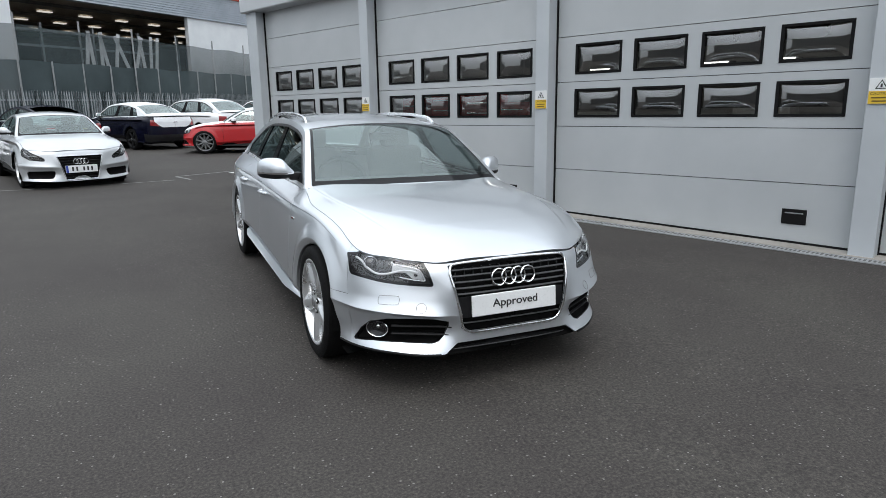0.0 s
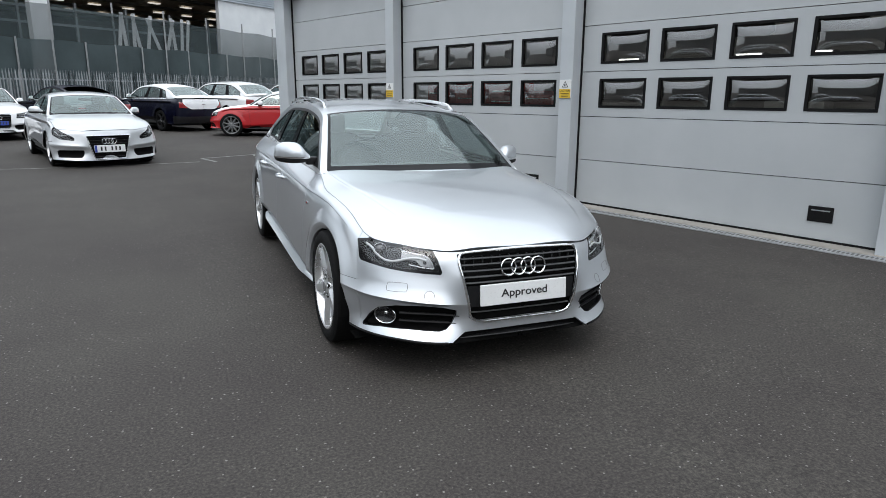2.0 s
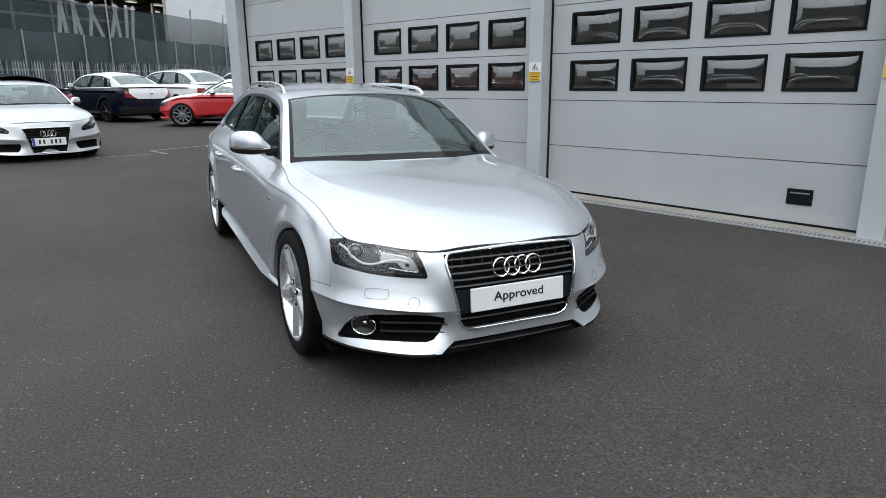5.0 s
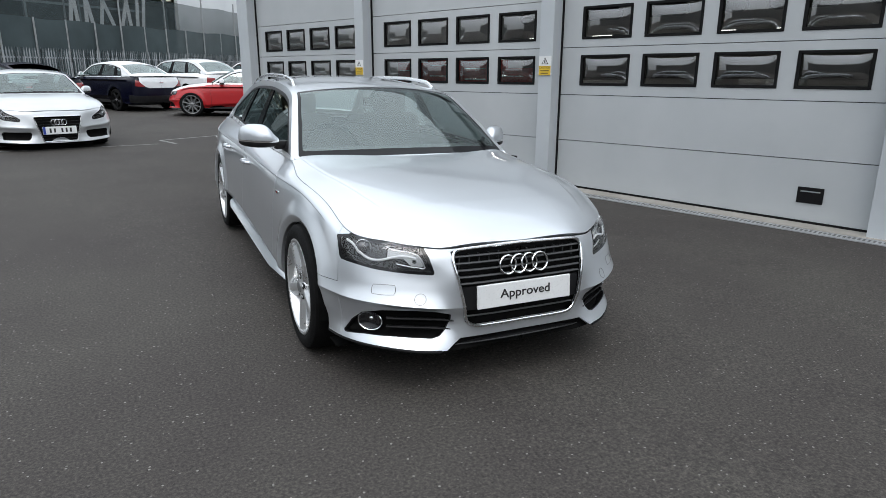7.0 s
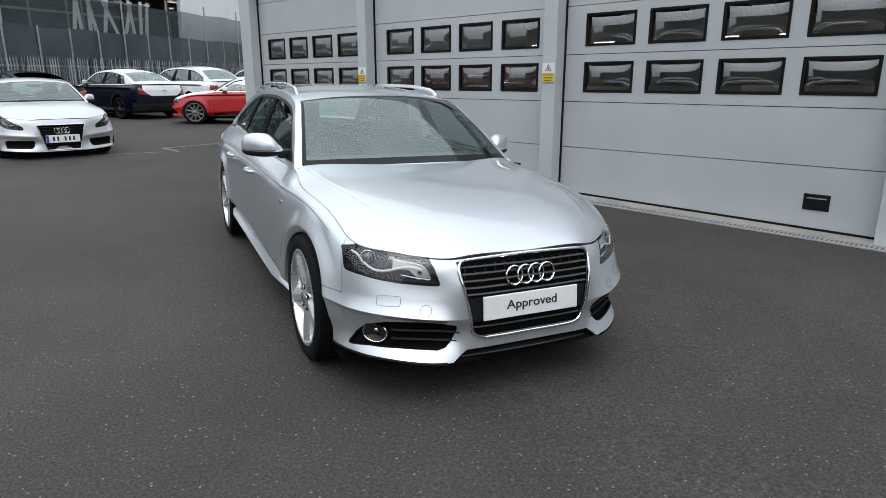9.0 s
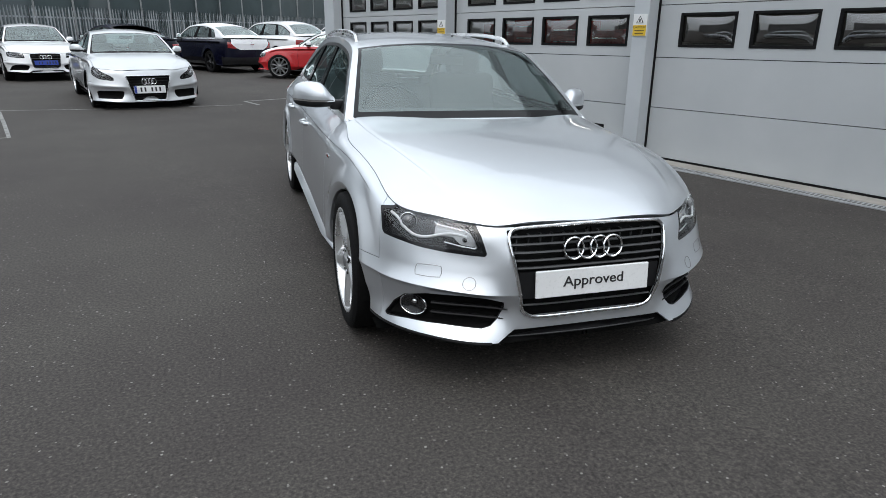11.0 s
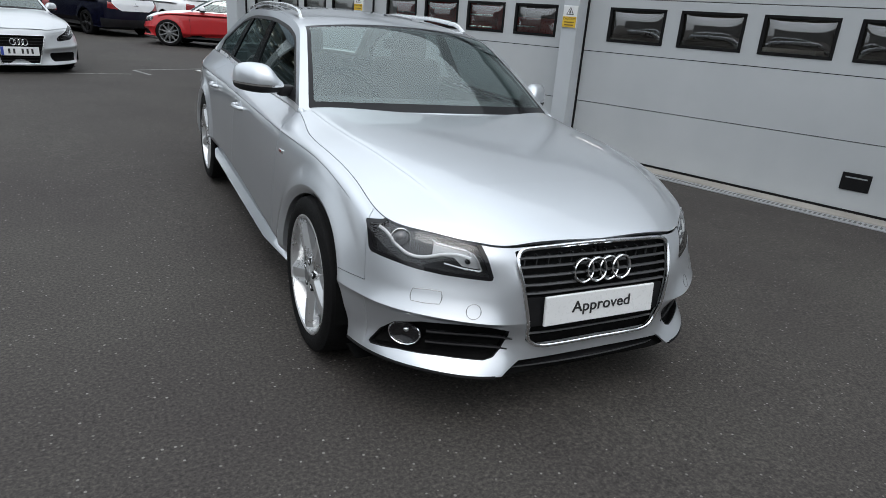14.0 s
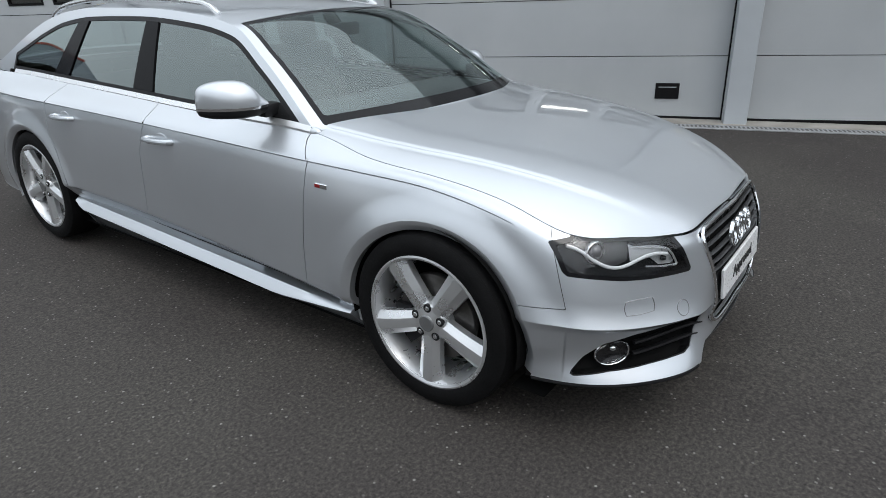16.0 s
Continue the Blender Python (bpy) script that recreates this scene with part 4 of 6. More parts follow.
def add_grille(car, hero, plate_mat=None):
    """Chrome frame, slats, number plate and emblem rings of the nose."""
    def ny(x, z):
        X = skin(np.stack([np.full(40, np.interp(abs(x), [0, .28, .45], [0, 1, 2])), np.linspace(0, 1, 40)], 1))
        return float(np.interp(z, X[:, 2], X[:, 1]))
    half = lambda z: np.interp(z, [.317, .60, .66], [.278, .335, .340])
    o, k = (GRILLE_X, 1.02) if hero else (0, 1)
    part("grille_back", box_bm((-.35, -.70, .30), (.34, -.62, .645)), M["black"], car, "black grille backing")
    corners = [(-.340, .630), (-.331, .592), (-.283, .338), (-.268, .320), (-.24, .312), (.24, .312), (.268, .320), (.283, .338), (.331, .592), (.340, .630), (.335, .645), (.314, .652)]
    pts = []
    ring = corners + [(0, .6635), (-.314, .652), (-.335, .645)]
    for (x0, z0), (x1, z1) in zip(ring, ring[1:] + ring[:1]):
        n = max(1, int(math.hypot(x1 - x0, z1 - z0) / .010))
        pts += [(x0 + (x1 - x0) * c / n, z0 + (z1 - z0) * c / n) for c in range(n)]
    pts = np.array(pts)
    for _ in range(10):
        pts = (np.roll(pts, 1, 0) + 2 * pts + np.roll(pts, -1, 0)) / 4
    part("grille_frame", tube_bm([(x * k + o, ny(x * k + o, min(z, .650)) - .005, z) for x, z in pts], lambda u: .0074, 10, True), M["chrome"], car, "chrome grille frame", smooth=True)
    for z in (.620, .592, .564, .536, .508) if hero else (.60, .54):
        w = half(z) - .008
        line = [(x, ny(x, z) + .010, z) for x in np.linspace(-w + o, w + o, 15)]
        part("grille_slat", tube_bm(line, .0085, 6, flat=.6), M["slat"], car, "dark grey grille slat", smooth=True)
    if hero:
        for x in np.linspace(-.30 + o, .30 + o, 13):
            part("grille_rib", box_bm((x - .003, -.715, .51), (x + .003, -.69, .625)), M["slat"], car, "thin upright grille rib")
    for z in (.360,) if hero else (.375, .352, .332):
        w = half(z) - .008
        part("grille_slat", tube_bm([(x, ny(x, z) + .008, z) for x in np.linspace(-w + o, w + o, 13)], .006, 6, flat=.6), M["slat"], car, "dark grey grille slat", smooth=True)
    w0 = half(.44)
    b = bmesh.new()
    rows = []
    for x in np.linspace(-w0 + o, w0 + o, 13):
        rows.append([b.verts.new((x, ny(x, z) + d, z)) for z, d in ((.386, .03), (.388, .006), (.492, .006), (.494, .03))])
    for r0, r1 in zip(rows, rows[1:]):
        for c in range(3):
            b.faces.new((r0[c], r1[c], r1[c + 1], r0[c + 1]))
    part("plate_carrier", b, M["black"], car, "black plate carrier panel")
    yp = ny(0, .44) - .004
    tilt = pose(o * .8, yp, .446 if hero else .443, -6)
    b = box_bm((-.246, -.004, -.053), (.246, .008, .053), .003)
    bmesh.ops.transform(b, matrix=tilt, verts=b.verts)
    plate = part("number_plate", b, plate_mat or M["plate"], car, "white show plate with black lettering" if hero else "number plate with unreadable bars")
    if hero:
        cu = bpy.data.curves.new("plate_lettering", "FONT")
        cu.body = "Approved"
        cu.offset = .0005
        cu.size, cu.extrude, cu.align_x, cu.align_y = .068, .001, "CENTER", "CENTER"
        tmp = bpy.data.objects.new("tmp", cu)
        scene.collection.objects.link(tmp)
        me = bpy.data.meshes.new_from_object(tmp.evaluated_get(bpy.context.evaluated_depsgraph_get()))
        bpy.data.objects.remove(tmp)
        wide = max(v.co.x for v in me.vertices) - min(v.co.x for v in me.vertices)
        fit = .262 / wide
        me.transform(tilt @ pose(.0, -.0055, .004, 90) @ Matrix.Diagonal((fit, fit * .86, 1, 1)))
        me.materials.clear()
        part("plate_lettering", me, M["ink"], plate, "black plate lettering")
    else:
        for n in range(6):
            x = -.17 + n * .062 + (.04 if n > 1 else 0)
            b = box_bm((x, -.006, -.030), (x + .026, -.0035, .030))
            bmesh.ops.transform(b, matrix=tilt, verts=b.verts)
            part("plate_bar", b, M["ink"], plate)
        b = box_bm((-.255, -.006, -.052), (-.215, -.0035, .052))
        bmesh.ops.transform(b, matrix=tilt, verts=b.verts)
        part("plate_band", b, M["ink_blue"], plate, "blue band on the plate")
    for n in range(4):
        x = -.0835 + .0557 * n + o
        b = lathe_bm([(.0360, .004), (.0372, -.005), (.0410, -.008), (.0448, -.005), (.0458, .004), (.0410, .006)], 40, "Y")
        bmesh.ops.transform(b, matrix=pose(x, ny(0, .570) - .002 - .002 * (n % 2), .575 if hero else .570, -10), verts=b.verts)
        ob = part("emblem_ring", b, M["chrome"], car, "chrome emblem ring", smooth=True)


def add_coupe_face(car):
    """One tall black grille with a thin frame, a low plate and small rings."""
    def ny(x, z):
        X = skin(np.stack([np.full(40, np.interp(abs(x), [0, .28, .45], [0, 1, 2])), np.linspace(0, 1, 40)], 1))
        return float(np.interp(z, X[:, 2], X[:, 1]))
    half = lambda z: np.interp(z, [.24, .57], [.243, .343])
    part("grille_back", box_bm((-.34, -.71, .22), (.34, -.64, .60)), M["black"], car, "black grille backing")
    ring = [(-.332, .575), (-.345, .562), (-.246, .246), (-.230, .236), (.230, .236), (.246, .246), (.345, .562), (.332, .575)]
    pts = []
    for (x0, z0), (x1, z1) in zip(ring, ring[1:] + ring[:1]):
        n = max(1, int(math.hypot(x1 - x0, z1 - z0) / .04))
        pts += [(x0 + (x1 - x0) * k / n, z0 + (z1 - z0) * k / n) for k in range(n)]
    part("grille_frame", tube_bm([(x, ny(x, z) - .003, z) for x, z in pts], .008, 6, True), M["satin"], car, "thin silver grille frame", smooth=True)
    for z in np.linspace(.27, .54, 8):
        w = half(z) - .01
        part("grille_slat", tube_bm([(x, ny(x, z) + .012, z) for x in np.linspace(-w, w, 11)], .006, 6, flat=.6), M["black"], car, "black grille slat", smooth=True)
    tilt = pose(0, ny(0, .41) - .008, .385, -6)
    b = box_bm((-.245, -.004, -.052), (.245, .008, .052), .003)
    bmesh.ops.transform(b, matrix=tilt, verts=b.verts)
    plate = part("number_plate", b, M["plate"], car, "white number plate with unreadable bars")
    for k in range(5):
        x = -.15 + k * .062 + (.045 if k > 1 else 0)
        b = box_bm((x, -.006, -.029), (x + .027, -.0035, .029))
        bmesh.ops.transform(b, matrix=tilt, verts=b.verts)
        part("plate_bar", b, M["ink"], plate)
    b = box_bm((-.242, -.006, -.050), (-.205, -.0035, .050))
    bmesh.ops.transform(b, matrix=tilt, verts=b.verts)
    part("plate_band", b, M["ink_blue"], plate, "blue band on the plate")
    for k in range(4):
        b = lathe_bm([(.033, .004), (.034, -.004), (.037, -.006), (.0395, -.004), (.040, .004)], 28, "Y")
        bmesh.ops.transform(b, matrix=pose(-.0765 + .051 * k, ny(0, .49) - .006, .492, -10), verts=b.verts)
        part("emblem_ring", b, M["satin"], car, "silver emblem ring", smooth=True)


def mirror_bm():
    """A wing mirror: flat below, rounded outside, falling to a neck at the door."""
    top = spl([0, .04, .14, .28, .42, .56, .68, .80, .90, 1.0], [.034, .068, .088, .098, .101, .100, .094, .071, .042, .022])
    low = spl([0, .05, .2, .5, .8, 1.0], [.012, .024, .034, .038, .033, .024])
    front = spl([0, .05, .2, .45, .7, .88, 1.0], [.006, .034, .064, .080, .072, .048, .034])
    back = spl([0, .05, .2, .8, 1.0], [.004, .026, .042, .042, .024])
    b = bmesh.new()
    rings = []
    for u in 1 - np.cos(np.linspace(0, math.pi / 2, 26)):
        u = min(u, 1.0)
        ring = []
        for a in np.linspace(0, 2 * math.pi, 41)[:-1]:
            c, s = math.cos(a), math.sin(a)
            y = -front(u) * abs(c) ** .95 if c < 0 else back(u) * abs(c) ** .40
            z = top(u) * s ** (.80 if c < 0 else .55) if s > 0 else -low(u) * (-s) ** .42
            ring.append(b.verts.new((.090 - .212 * u, y + .112 * (1 - u) ** 1.2 + .002, z)))
        rings.append(ring)
    for r0, r1 in zip(rings, rings[1:]):
        for k in range(40):
            b.faces.new((r0[k], r0[(k + 1) % 40], r1[(k + 1) % 40], r1[k]))
    b.faces.new(rings[0])
    b.faces.new(rings[-1])
    bmesh.ops.remove_doubles(b, verts=b.verts, dist=1e-5)
    bmesh.ops.recalc_face_normals(b, faces=b.faces)
    return b


def add_mirror(car, side, paint):
    fold = .045 if side > 0 else 0.0
    m = pose(side * .872 - fold, .838, .960 - .7 * fold) @ Matrix.Diagonal((side, 1, 1, 1))
    pieces = []
    for nm, lo, hi, mat, k, lb in (("mirror_cap", .008, 9, paint, 1.0, "silver painted mirror cap"), ("mirror_base", -9, -.002, M["black"], .985, "black lower mirror housing"), ("mirror_strip", -.002, .008, M["chrome"], .996, "thin bright strip on the mirror")):
        b = mirror_bm()
        b = _cut_bm(_cut_bm(b, lo, True), hi, False)
        bmesh.ops.scale(b, vec=(k, k, 1), verts=b.verts)
        bmesh.ops.transform(b, matrix=m, verts=b.verts)
        bmesh.ops.recalc_face_normals(b, faces=b.faces)
        pieces.append(part(nm, b, mat, pieces[0] if pieces else car, lb, smooth=True))
    mirror = pieces[0]
    b = box_bm((.690, .805, .915), (.775, .868, .968), .014, 2)
    bmesh.ops.scale(b, vec=(side, 1, 1), verts=b.verts)
    bmesh.ops.recalc_face_normals(b, faces=b.faces)
    part("mirror_arm", b, M["black"], mirror, "black mirror arm", smooth=True)
    b = bmesh.new()
    rows = []
    for t in np.linspace(.08, .74, 9):
        h = float(np.interp(t, [.08, .2, .45, .6, .74], [.045, .07, .088, .086, .06]))
        rows.append([b.verts.new((side * (.962 - .212 * t) - fold, .885 + .112 * (1 - t) ** 1.2, .960 - .7 * fold + zz)) for zz in (-.016, h)])
    for r0, r1 in zip(rows, rows[1:]):
        b.faces.new((r0[0], r1[0], r1[1], r0[1]))
    part("mirror_glass", b, M["chrome"], mirror, "mirror glass")


def _cut_bm(b, z, above):
    r = bmesh.ops.bisect_plane(b, geom=b.verts[:] + b.edges[:] + b.faces[:], plane_co=(0, 0, z), plane_no=(0, 0, 1), clear_inner=above, clear_outer=not above)
    return b


def add_handles(car, paint):
    for side in (1, -1):
        for y in (1.455, 2.32):
            xs = float(skin(np.array([[np.interp(y, [1.3, 2.0, 2.6], [9, 10, 11]), .70]]))[0, 0])
            z = .762 + .010 * (y > 2)
            line = [(side * (xs + d), y + k, z + .004 * math.sin(i)) for i, (k, d) in enumerate(((-.085, -.004), (-.078, .018), (-.05, .028), (0, .030), (.06, .028), (.10, .022), (.108, -.002)))]
            part("door_handle", tube_bm(line, .0125, 10, flat=.95), paint, car, "silver door handle", smooth=True)
            b = bmesh.new()
            bmesh.ops.create_uvsphere(b, u_segments=20, v_segments=10, radius=1, matrix=pose(side * (xs - .002), y - .005, z) @ Matrix.Diagonal((.004, .05, .034, 1)))
            part("handle_recess", b, paint, car, "shaded hollow behind the handle", smooth=True)


def add_rails(car):
    zr = cabin("estate")[0]
    for side in (1, -1):
        pts = []
        for y in np.linspace(1.36, 2.98, 30):
            z = float(zr(y))
            t = min((y - 1.36) / .10, (2.98 - y) / .12, 1.0)
            x = float(side_x(np.array([y]), np.array([z]))[0]) - .045
            pts.append((side * x, y, z + .008 + .034 * math.sin(max(t, 0) * math.pi / 2)))
        part("roof_rail", tube_bm(pts, .0135, 10), M["satin"], car, "satin aluminium roof rail", smooth=True)


def add_sills(car, paint):
    for side in (1, -1):
        b = bmesh.new()
        rows = []
        for y in np.linspace(.37, 2.44, 40):
            e = max(0.0, min(1.0, (y - .37) / .40, (2.46 - y) / .10))
            top = .246 + .034 * (y - .4)
            h = .006 + .036 * e
            out = .838 + .018 * e
            prof = [(.752, top + .010), (.818, top + .004), (.826, top + .002), (out - .002, top - h + .004), (out, top - h), (out - .012, top - h - .012), (.76, .150)]
            rows.append([b.verts.new((side * x, y, z)) for x, z in prof])
        for r0, r1 in zip(rows, rows[1:]):
            for k in range(6):
                b.faces.new((r0[k], r0[k + 1], r1[k + 1], r1[k]))
        b.faces.new(rows[0])
        b.faces.new(rows[-1])
        bmesh.ops.recalc_face_normals(b, faces=b.faces)
        part("side_skirt", b, paint, car, "silver side skirt", smooth=True)


def add_splitter(car, mat, label):
    """The strip between the lip's corners, under the grille."""
    b = bmesh.new()
    rows = []
    for x in np.linspace(-.41, .41, 21):
        y = (-.768 + .043 * (x / .39) ** 2) if mat is M["black"] else -.785 + .06 * (x / .39) ** 2
        up = .012 * (1 - (x / .41) ** 2) if mat is M["black"] else 0
        rows.append([b.verts.new(p) for p in ((x, y + .06, .285), (x, y + .03, .280), (x, y + .024, .240 + up), (x, y - .012, .226 + up), (x, y - .014, .216 + up), (x, y + .06, .205 + up))])
    for r0, r1 in zip(rows, rows[1:]):
        for k in range(5):
            b.faces.new((r0[k], r0[k + 1], r1[k + 1], r1[k]))
    bmesh.ops.recalc_face_normals(b, faces=b.faces)
    lip = part("splitter", b, mat, car, label, smooth=True)
    if mat is not M["black"]:
        return
    edge = [(x, -.783 + .043 * (x / .39) ** 2, .222 + .012 * (1 - (x / .41) ** 2)) for x in np.linspace(-.37, .37, 21)]
    part("splitter_edge", tube_bm(edge, .0024, 6), M["slat"], lip, "thin dark grey splitter edge", smooth=True)


def add_cabin(car, hero, z_roof=1.28):
    part("dashboard", box_bm((-.66, .62, .52), (.66, 1.02, .905), .06, 3), M["cabin"], car, "black dashboard", smooth=True)
    part("cabin_floor", box_bm((-.78, .3, .22), (.78, 3.4, .30)), M["cabin"], car, "dark cabin floor")
    for x in (-.37, .37):
        seat = part("front_seat", box_bm((x - .25, 1.20, .36), (x + .25, 1.72, .56), .06, 3), M["leather"], car, "black leather front seat", smooth=True)
        b = box_bm((x - .25, -.06, 0), (x + .25, .07, .60), .06, 3)
        bmesh.ops.transform(b, matrix=pose(0, 1.74, .48, -14), verts=b.verts)
        part("seat_back", b, M["leather"], seat, smooth=True)
        b = box_bm((x - .13, -.045, .64), (x + .13, .055, .82), .045, 3)
        bmesh.ops.transform(b, matrix=pose(0, 1.74, .42, -10), verts=b.verts)
        part("headrest", b, M["leather"], seat, smooth=True)
    bench = part("rear_bench", box_bm((-.66, 2.15, .36), (.66, 2.62, .56), .06, 3), M["leather"], car, "black leather rear bench", smooth=True)
    b = box_bm((-.66, -.06, 0), (.66, .07, .47), .06, 3)
    bmesh.ops.transform(b, matrix=pose(0, 2.66, .46, -16), verts=b.verts)
    part("seat_back", b, M["leather"], bench, smooth=True)
    for x in (-.42, 0, .42):
        b = box_bm((x - .12, 2.76, .90), (x + .12, 2.85, .985), .04, 3)
        part("headrest", b, M["leather"], bench, smooth=True)
    ring = [(-.37 + .185 * math.cos(a), .98 + .075 * math.sin(a), .86 + .17 * math.sin(a)) for a in np.linspace(0, 2 * math.pi, 41)[:-1]]
    wheel_ = part("steering_wheel", tube_bm(ring, .014, 8, True), M["pillar_black"], car, "black steering wheel", smooth=True)
    part("wheel_boss", box_bm((-.45, .93, .82), (-.29, .99, .91), .03, 2), M["cabin"], wheel_, smooth=True)
    for s in (-1, 1):
        part("wheel_arm", box_bm((-.37 + s * .08 - .05, .965, .845), (-.37 + s * .08 + .10 * s, .985, .885), .008), M["cabin"], wheel_)
    part("rear_view_mirror", box_bm((-.11, 1.12, 1.15), (.11, 1.15, 1.21), .02, 2), M["black"], car, "black rear-view mirror", smooth=True)
    # thin lining under the roof and round the pillars
    top = top_surface("estate" if hero else "saloon")
    P, F = grid(np.linspace(-.93, .93, 20), np.linspace(1.24, 2.9, 20))
    sheet("headlining", P, [f[::-1] for f in F], lambda Q: top(Q) - (0, 0, .03), M["cabin"], car, "dark headlining", depth=0)


def estate_car(m):
    """The silver estate in front of the workshop."""
    car = new("estate_car")
    paint = M["silver"]
    estate_hull(car, "estate", paint, paint, True, True)
    add_grille(car, True)
    for side in (1, -1):
        add_mirror(car, side, paint)
        wheel(.319, .241, car, (side * .756, 0, .321), side, "five", 54 if side < 0 else 40)
        wheel(.319, .241, car, (side * .756, 2.808, .321), side, "five", 58 if side < 0 else 10)
    add_handles(car, paint)
    add_rails(car)
    add_sills(car, paint)
    add_cabin(car, True)
    add_splitter(car, M["black"], "black lower splitter")
    for side in (1, -1):
        X = skin(np.stack([np.linspace(1.72, 4.42, 40), np.zeros(40)], 1))
        part("under_lip", tube_bm([(side * (x - .004), y + .004, z - .004) for x, y, z in X], .0080, 8), M["black"], car, "thin black lip under the bumper", smooth=True)
    for side in (1, -1):
        b = bmesh.new()
        bmesh.ops.create_uvsphere(b, u_segments=16, v_segments=10, radius=1, matrix=pose(side * .722, .602, .878) @ Matrix.Diagonal((.018, .040, .020, 1)))
        part("pillar_foot", b, paint, car, "painted foot of the windscreen pillar", smooth=True)
    # little covers in the bumper and the wing badge
    def on_skin(q, z, out=.0):
        v = np.linspace(0, 1, 80)
        X = skin(np.stack([np.full(80, q), v], 1))
        return np.array([np.interp(z, X[:, 2], X[:, k]) for k in range(3)])
    for side in (1, -1):
        ring = []
        for a in np.linspace(0, 2 * math.pi, 33)[:-1]:
            c, s = math.cos(a), math.sin(a)
            k = 1 / max(abs(c), abs(s), 1e-6) ** .72
            p = on_skin(2.97 + .30 * c * k * .8, .487 + .026 * s * k * .8)
            ring.append((side * p[0], p[1] - .0005, p[2]))
        part("washer_cover", tube_bm(ring, .0016, 4, True), M["alloy_dark"], car, "outline of the lamp washer cover")
        ring = []
        for a in np.linspace(0, 2 * math.pi, 25)[:-1]:
            p = on_skin(2.22 + .12 * math.cos(a), .454 + .022 * math.sin(a))
            ring.append((side * p[0], p[1] - .0005, p[2]))
        part("towing_eye_cover", tube_bm(ring, .0015, 4, True), M["alloy_dark"], car, "round towing eye cover")
        p = on_skin(np.interp(.46, PLAN_Y(Q_TABLE[:1200]), Q_TABLE[:1200]), .725)
        part("wing_badge", box_bm((side * p[0] - .004, p[1] - .03, p[2] - .009), (side * p[0] + .004, p[1] + .03, p[2] + .009), .002), M["chrome"], car, "small chrome wing badge")
        part("badge_mark", box_bm((side * p[0] - .0055, p[1] + .004, p[2] - .006), (side * p[0] + .0055, p[1] + .027, p[2] + .006)), M["red_lens"], car, "red mark on the badge")
    # the far flank sits a little closer in
    for ob in [k for c in car.children for k in (c, *c.children)]:
        if ob.type == "MESH" and not (ob.name + ob.parent.name).count("wheel"):
            co = np.empty(len(ob.data.vertices) * 3)
            ob.data.vertices.foreach_get("co", co)
            co = co.reshape(-1, 3)
            g = np.clip((co[:, 0] - .30) / .45, 0, 1) * np.clip((1.9 - co[:, 1]) / 1.2, 0, 1)
            low = g * np.clip((.42 - co[:, 2]) / .16, 0, 1) * np.clip((-.2 - co[:, 1]) / .3, 0, 1)
            co[:, 0] -= .045 * g + .020 * low
            co[:, 2] += .007 * low
            co[:, 1] += .030 * g * np.clip((.2 - co[:, 1]) / .5, 0, 1)
            ob.data.vertices.foreach_set("co", co.ravel())
    car.matrix_world = m
    return tagged(car, "silver metallic estate car with a chrome-framed grille parked on asphalt", "car")


def parked_car(name, kind, paint, upper, m, label, stretch, style="dark", plain=False, tail_film=False, face=None, warp=None, track=.765, plate_mat=None):
    """A car of the row behind. stretch: width, length ahead, wheelbase and tail, height."""
    car = new(name)
    estate_hull(car, kind, paint, upper, False, False, face)
    if face:
        add_coupe_face(car)
    elif not plain:
        add_grille(car, False, plate_mat)
    add_splitter(car, paint, "painted lower lip")
    for side in (1, -1):
        add_mirror(car, side, upper)
        wheel(.325, .245, car, (side * track, 0, .325), side, style, 20)
        wheel(.325, .245, car, (side * track, 2.808, .325), side, style, 50)
        tail = grid(np.linspace(14.1, 14.9, 10), np.linspace(.64, .86, 6))
        sheet("tail_lamp", *tail, skin, M["red_lens"], car, "red tail lamp", side=side, lift=.006)
    add_cabin(car, False)
    if tail_film:
        P, F = grid(np.linspace(14.5, 15.998, 24), np.linspace(.56, 1.0, 14))
        P, F = cut(P, F, lambda Q: Q[:, 1] - .60 - .22 * np.clip((15.2 - Q[:, 0]) / .7, 0, 1) ** 1.5)
        for side in (1, -1):
            sheet("boot_film", P, F, skin, M["film"], car, "white protective film on the boot lid", side=side, lift=.008, depth=0)
        part("boot_badge", box_bm((-.06, 3.822, .765), (.06, 3.832, .79), .008, 2), M["chrome"], car, "small chrome boot badge")
    else:
        b = box_bm((-.26, 3.828, .60), (.26, 3.84, .71), .003)
        part("rear_plate", b, M["yellow_plate"], car, "yellow rear number plate")
    P, F = grid(np.linspace(13.2, 16, 20), np.linspace(.02, .33, 6))
    for side in (1, -1):
        sheet("bumper_insert", P, F, skin, M["black"], car, "black lower rear bumper insert", side=side, lift=.006)
    sx, sy, sz = stretch
    for ob in [k for c in car.children for k in (c, *c.children)] if warp else []:
        if ob.type == "MESH" and not ob.name.startswith("wheel") and not ob.parent.name.startswith("wheel"):
            co = np.empty(len(ob.data.vertices) * 3)
            ob.data.vertices.foreach_get("co", co)
            ob.data.vertices.foreach_set("co", warp(co.reshape(-1, 3)).ravel())
    for ob in car.children:
        if ob.name.startswith("wheel"):
            ob.location = (ob.location.x * sx, ob.location.y * sy, ob.location.z)
        else:
            ob.matrix_basis = Matrix.Diagonal((sx, sy, sz, 1)) @ ob.matrix_basis
    car.matrix_world = m
    return tagged(car, label, "car", "parked cars")


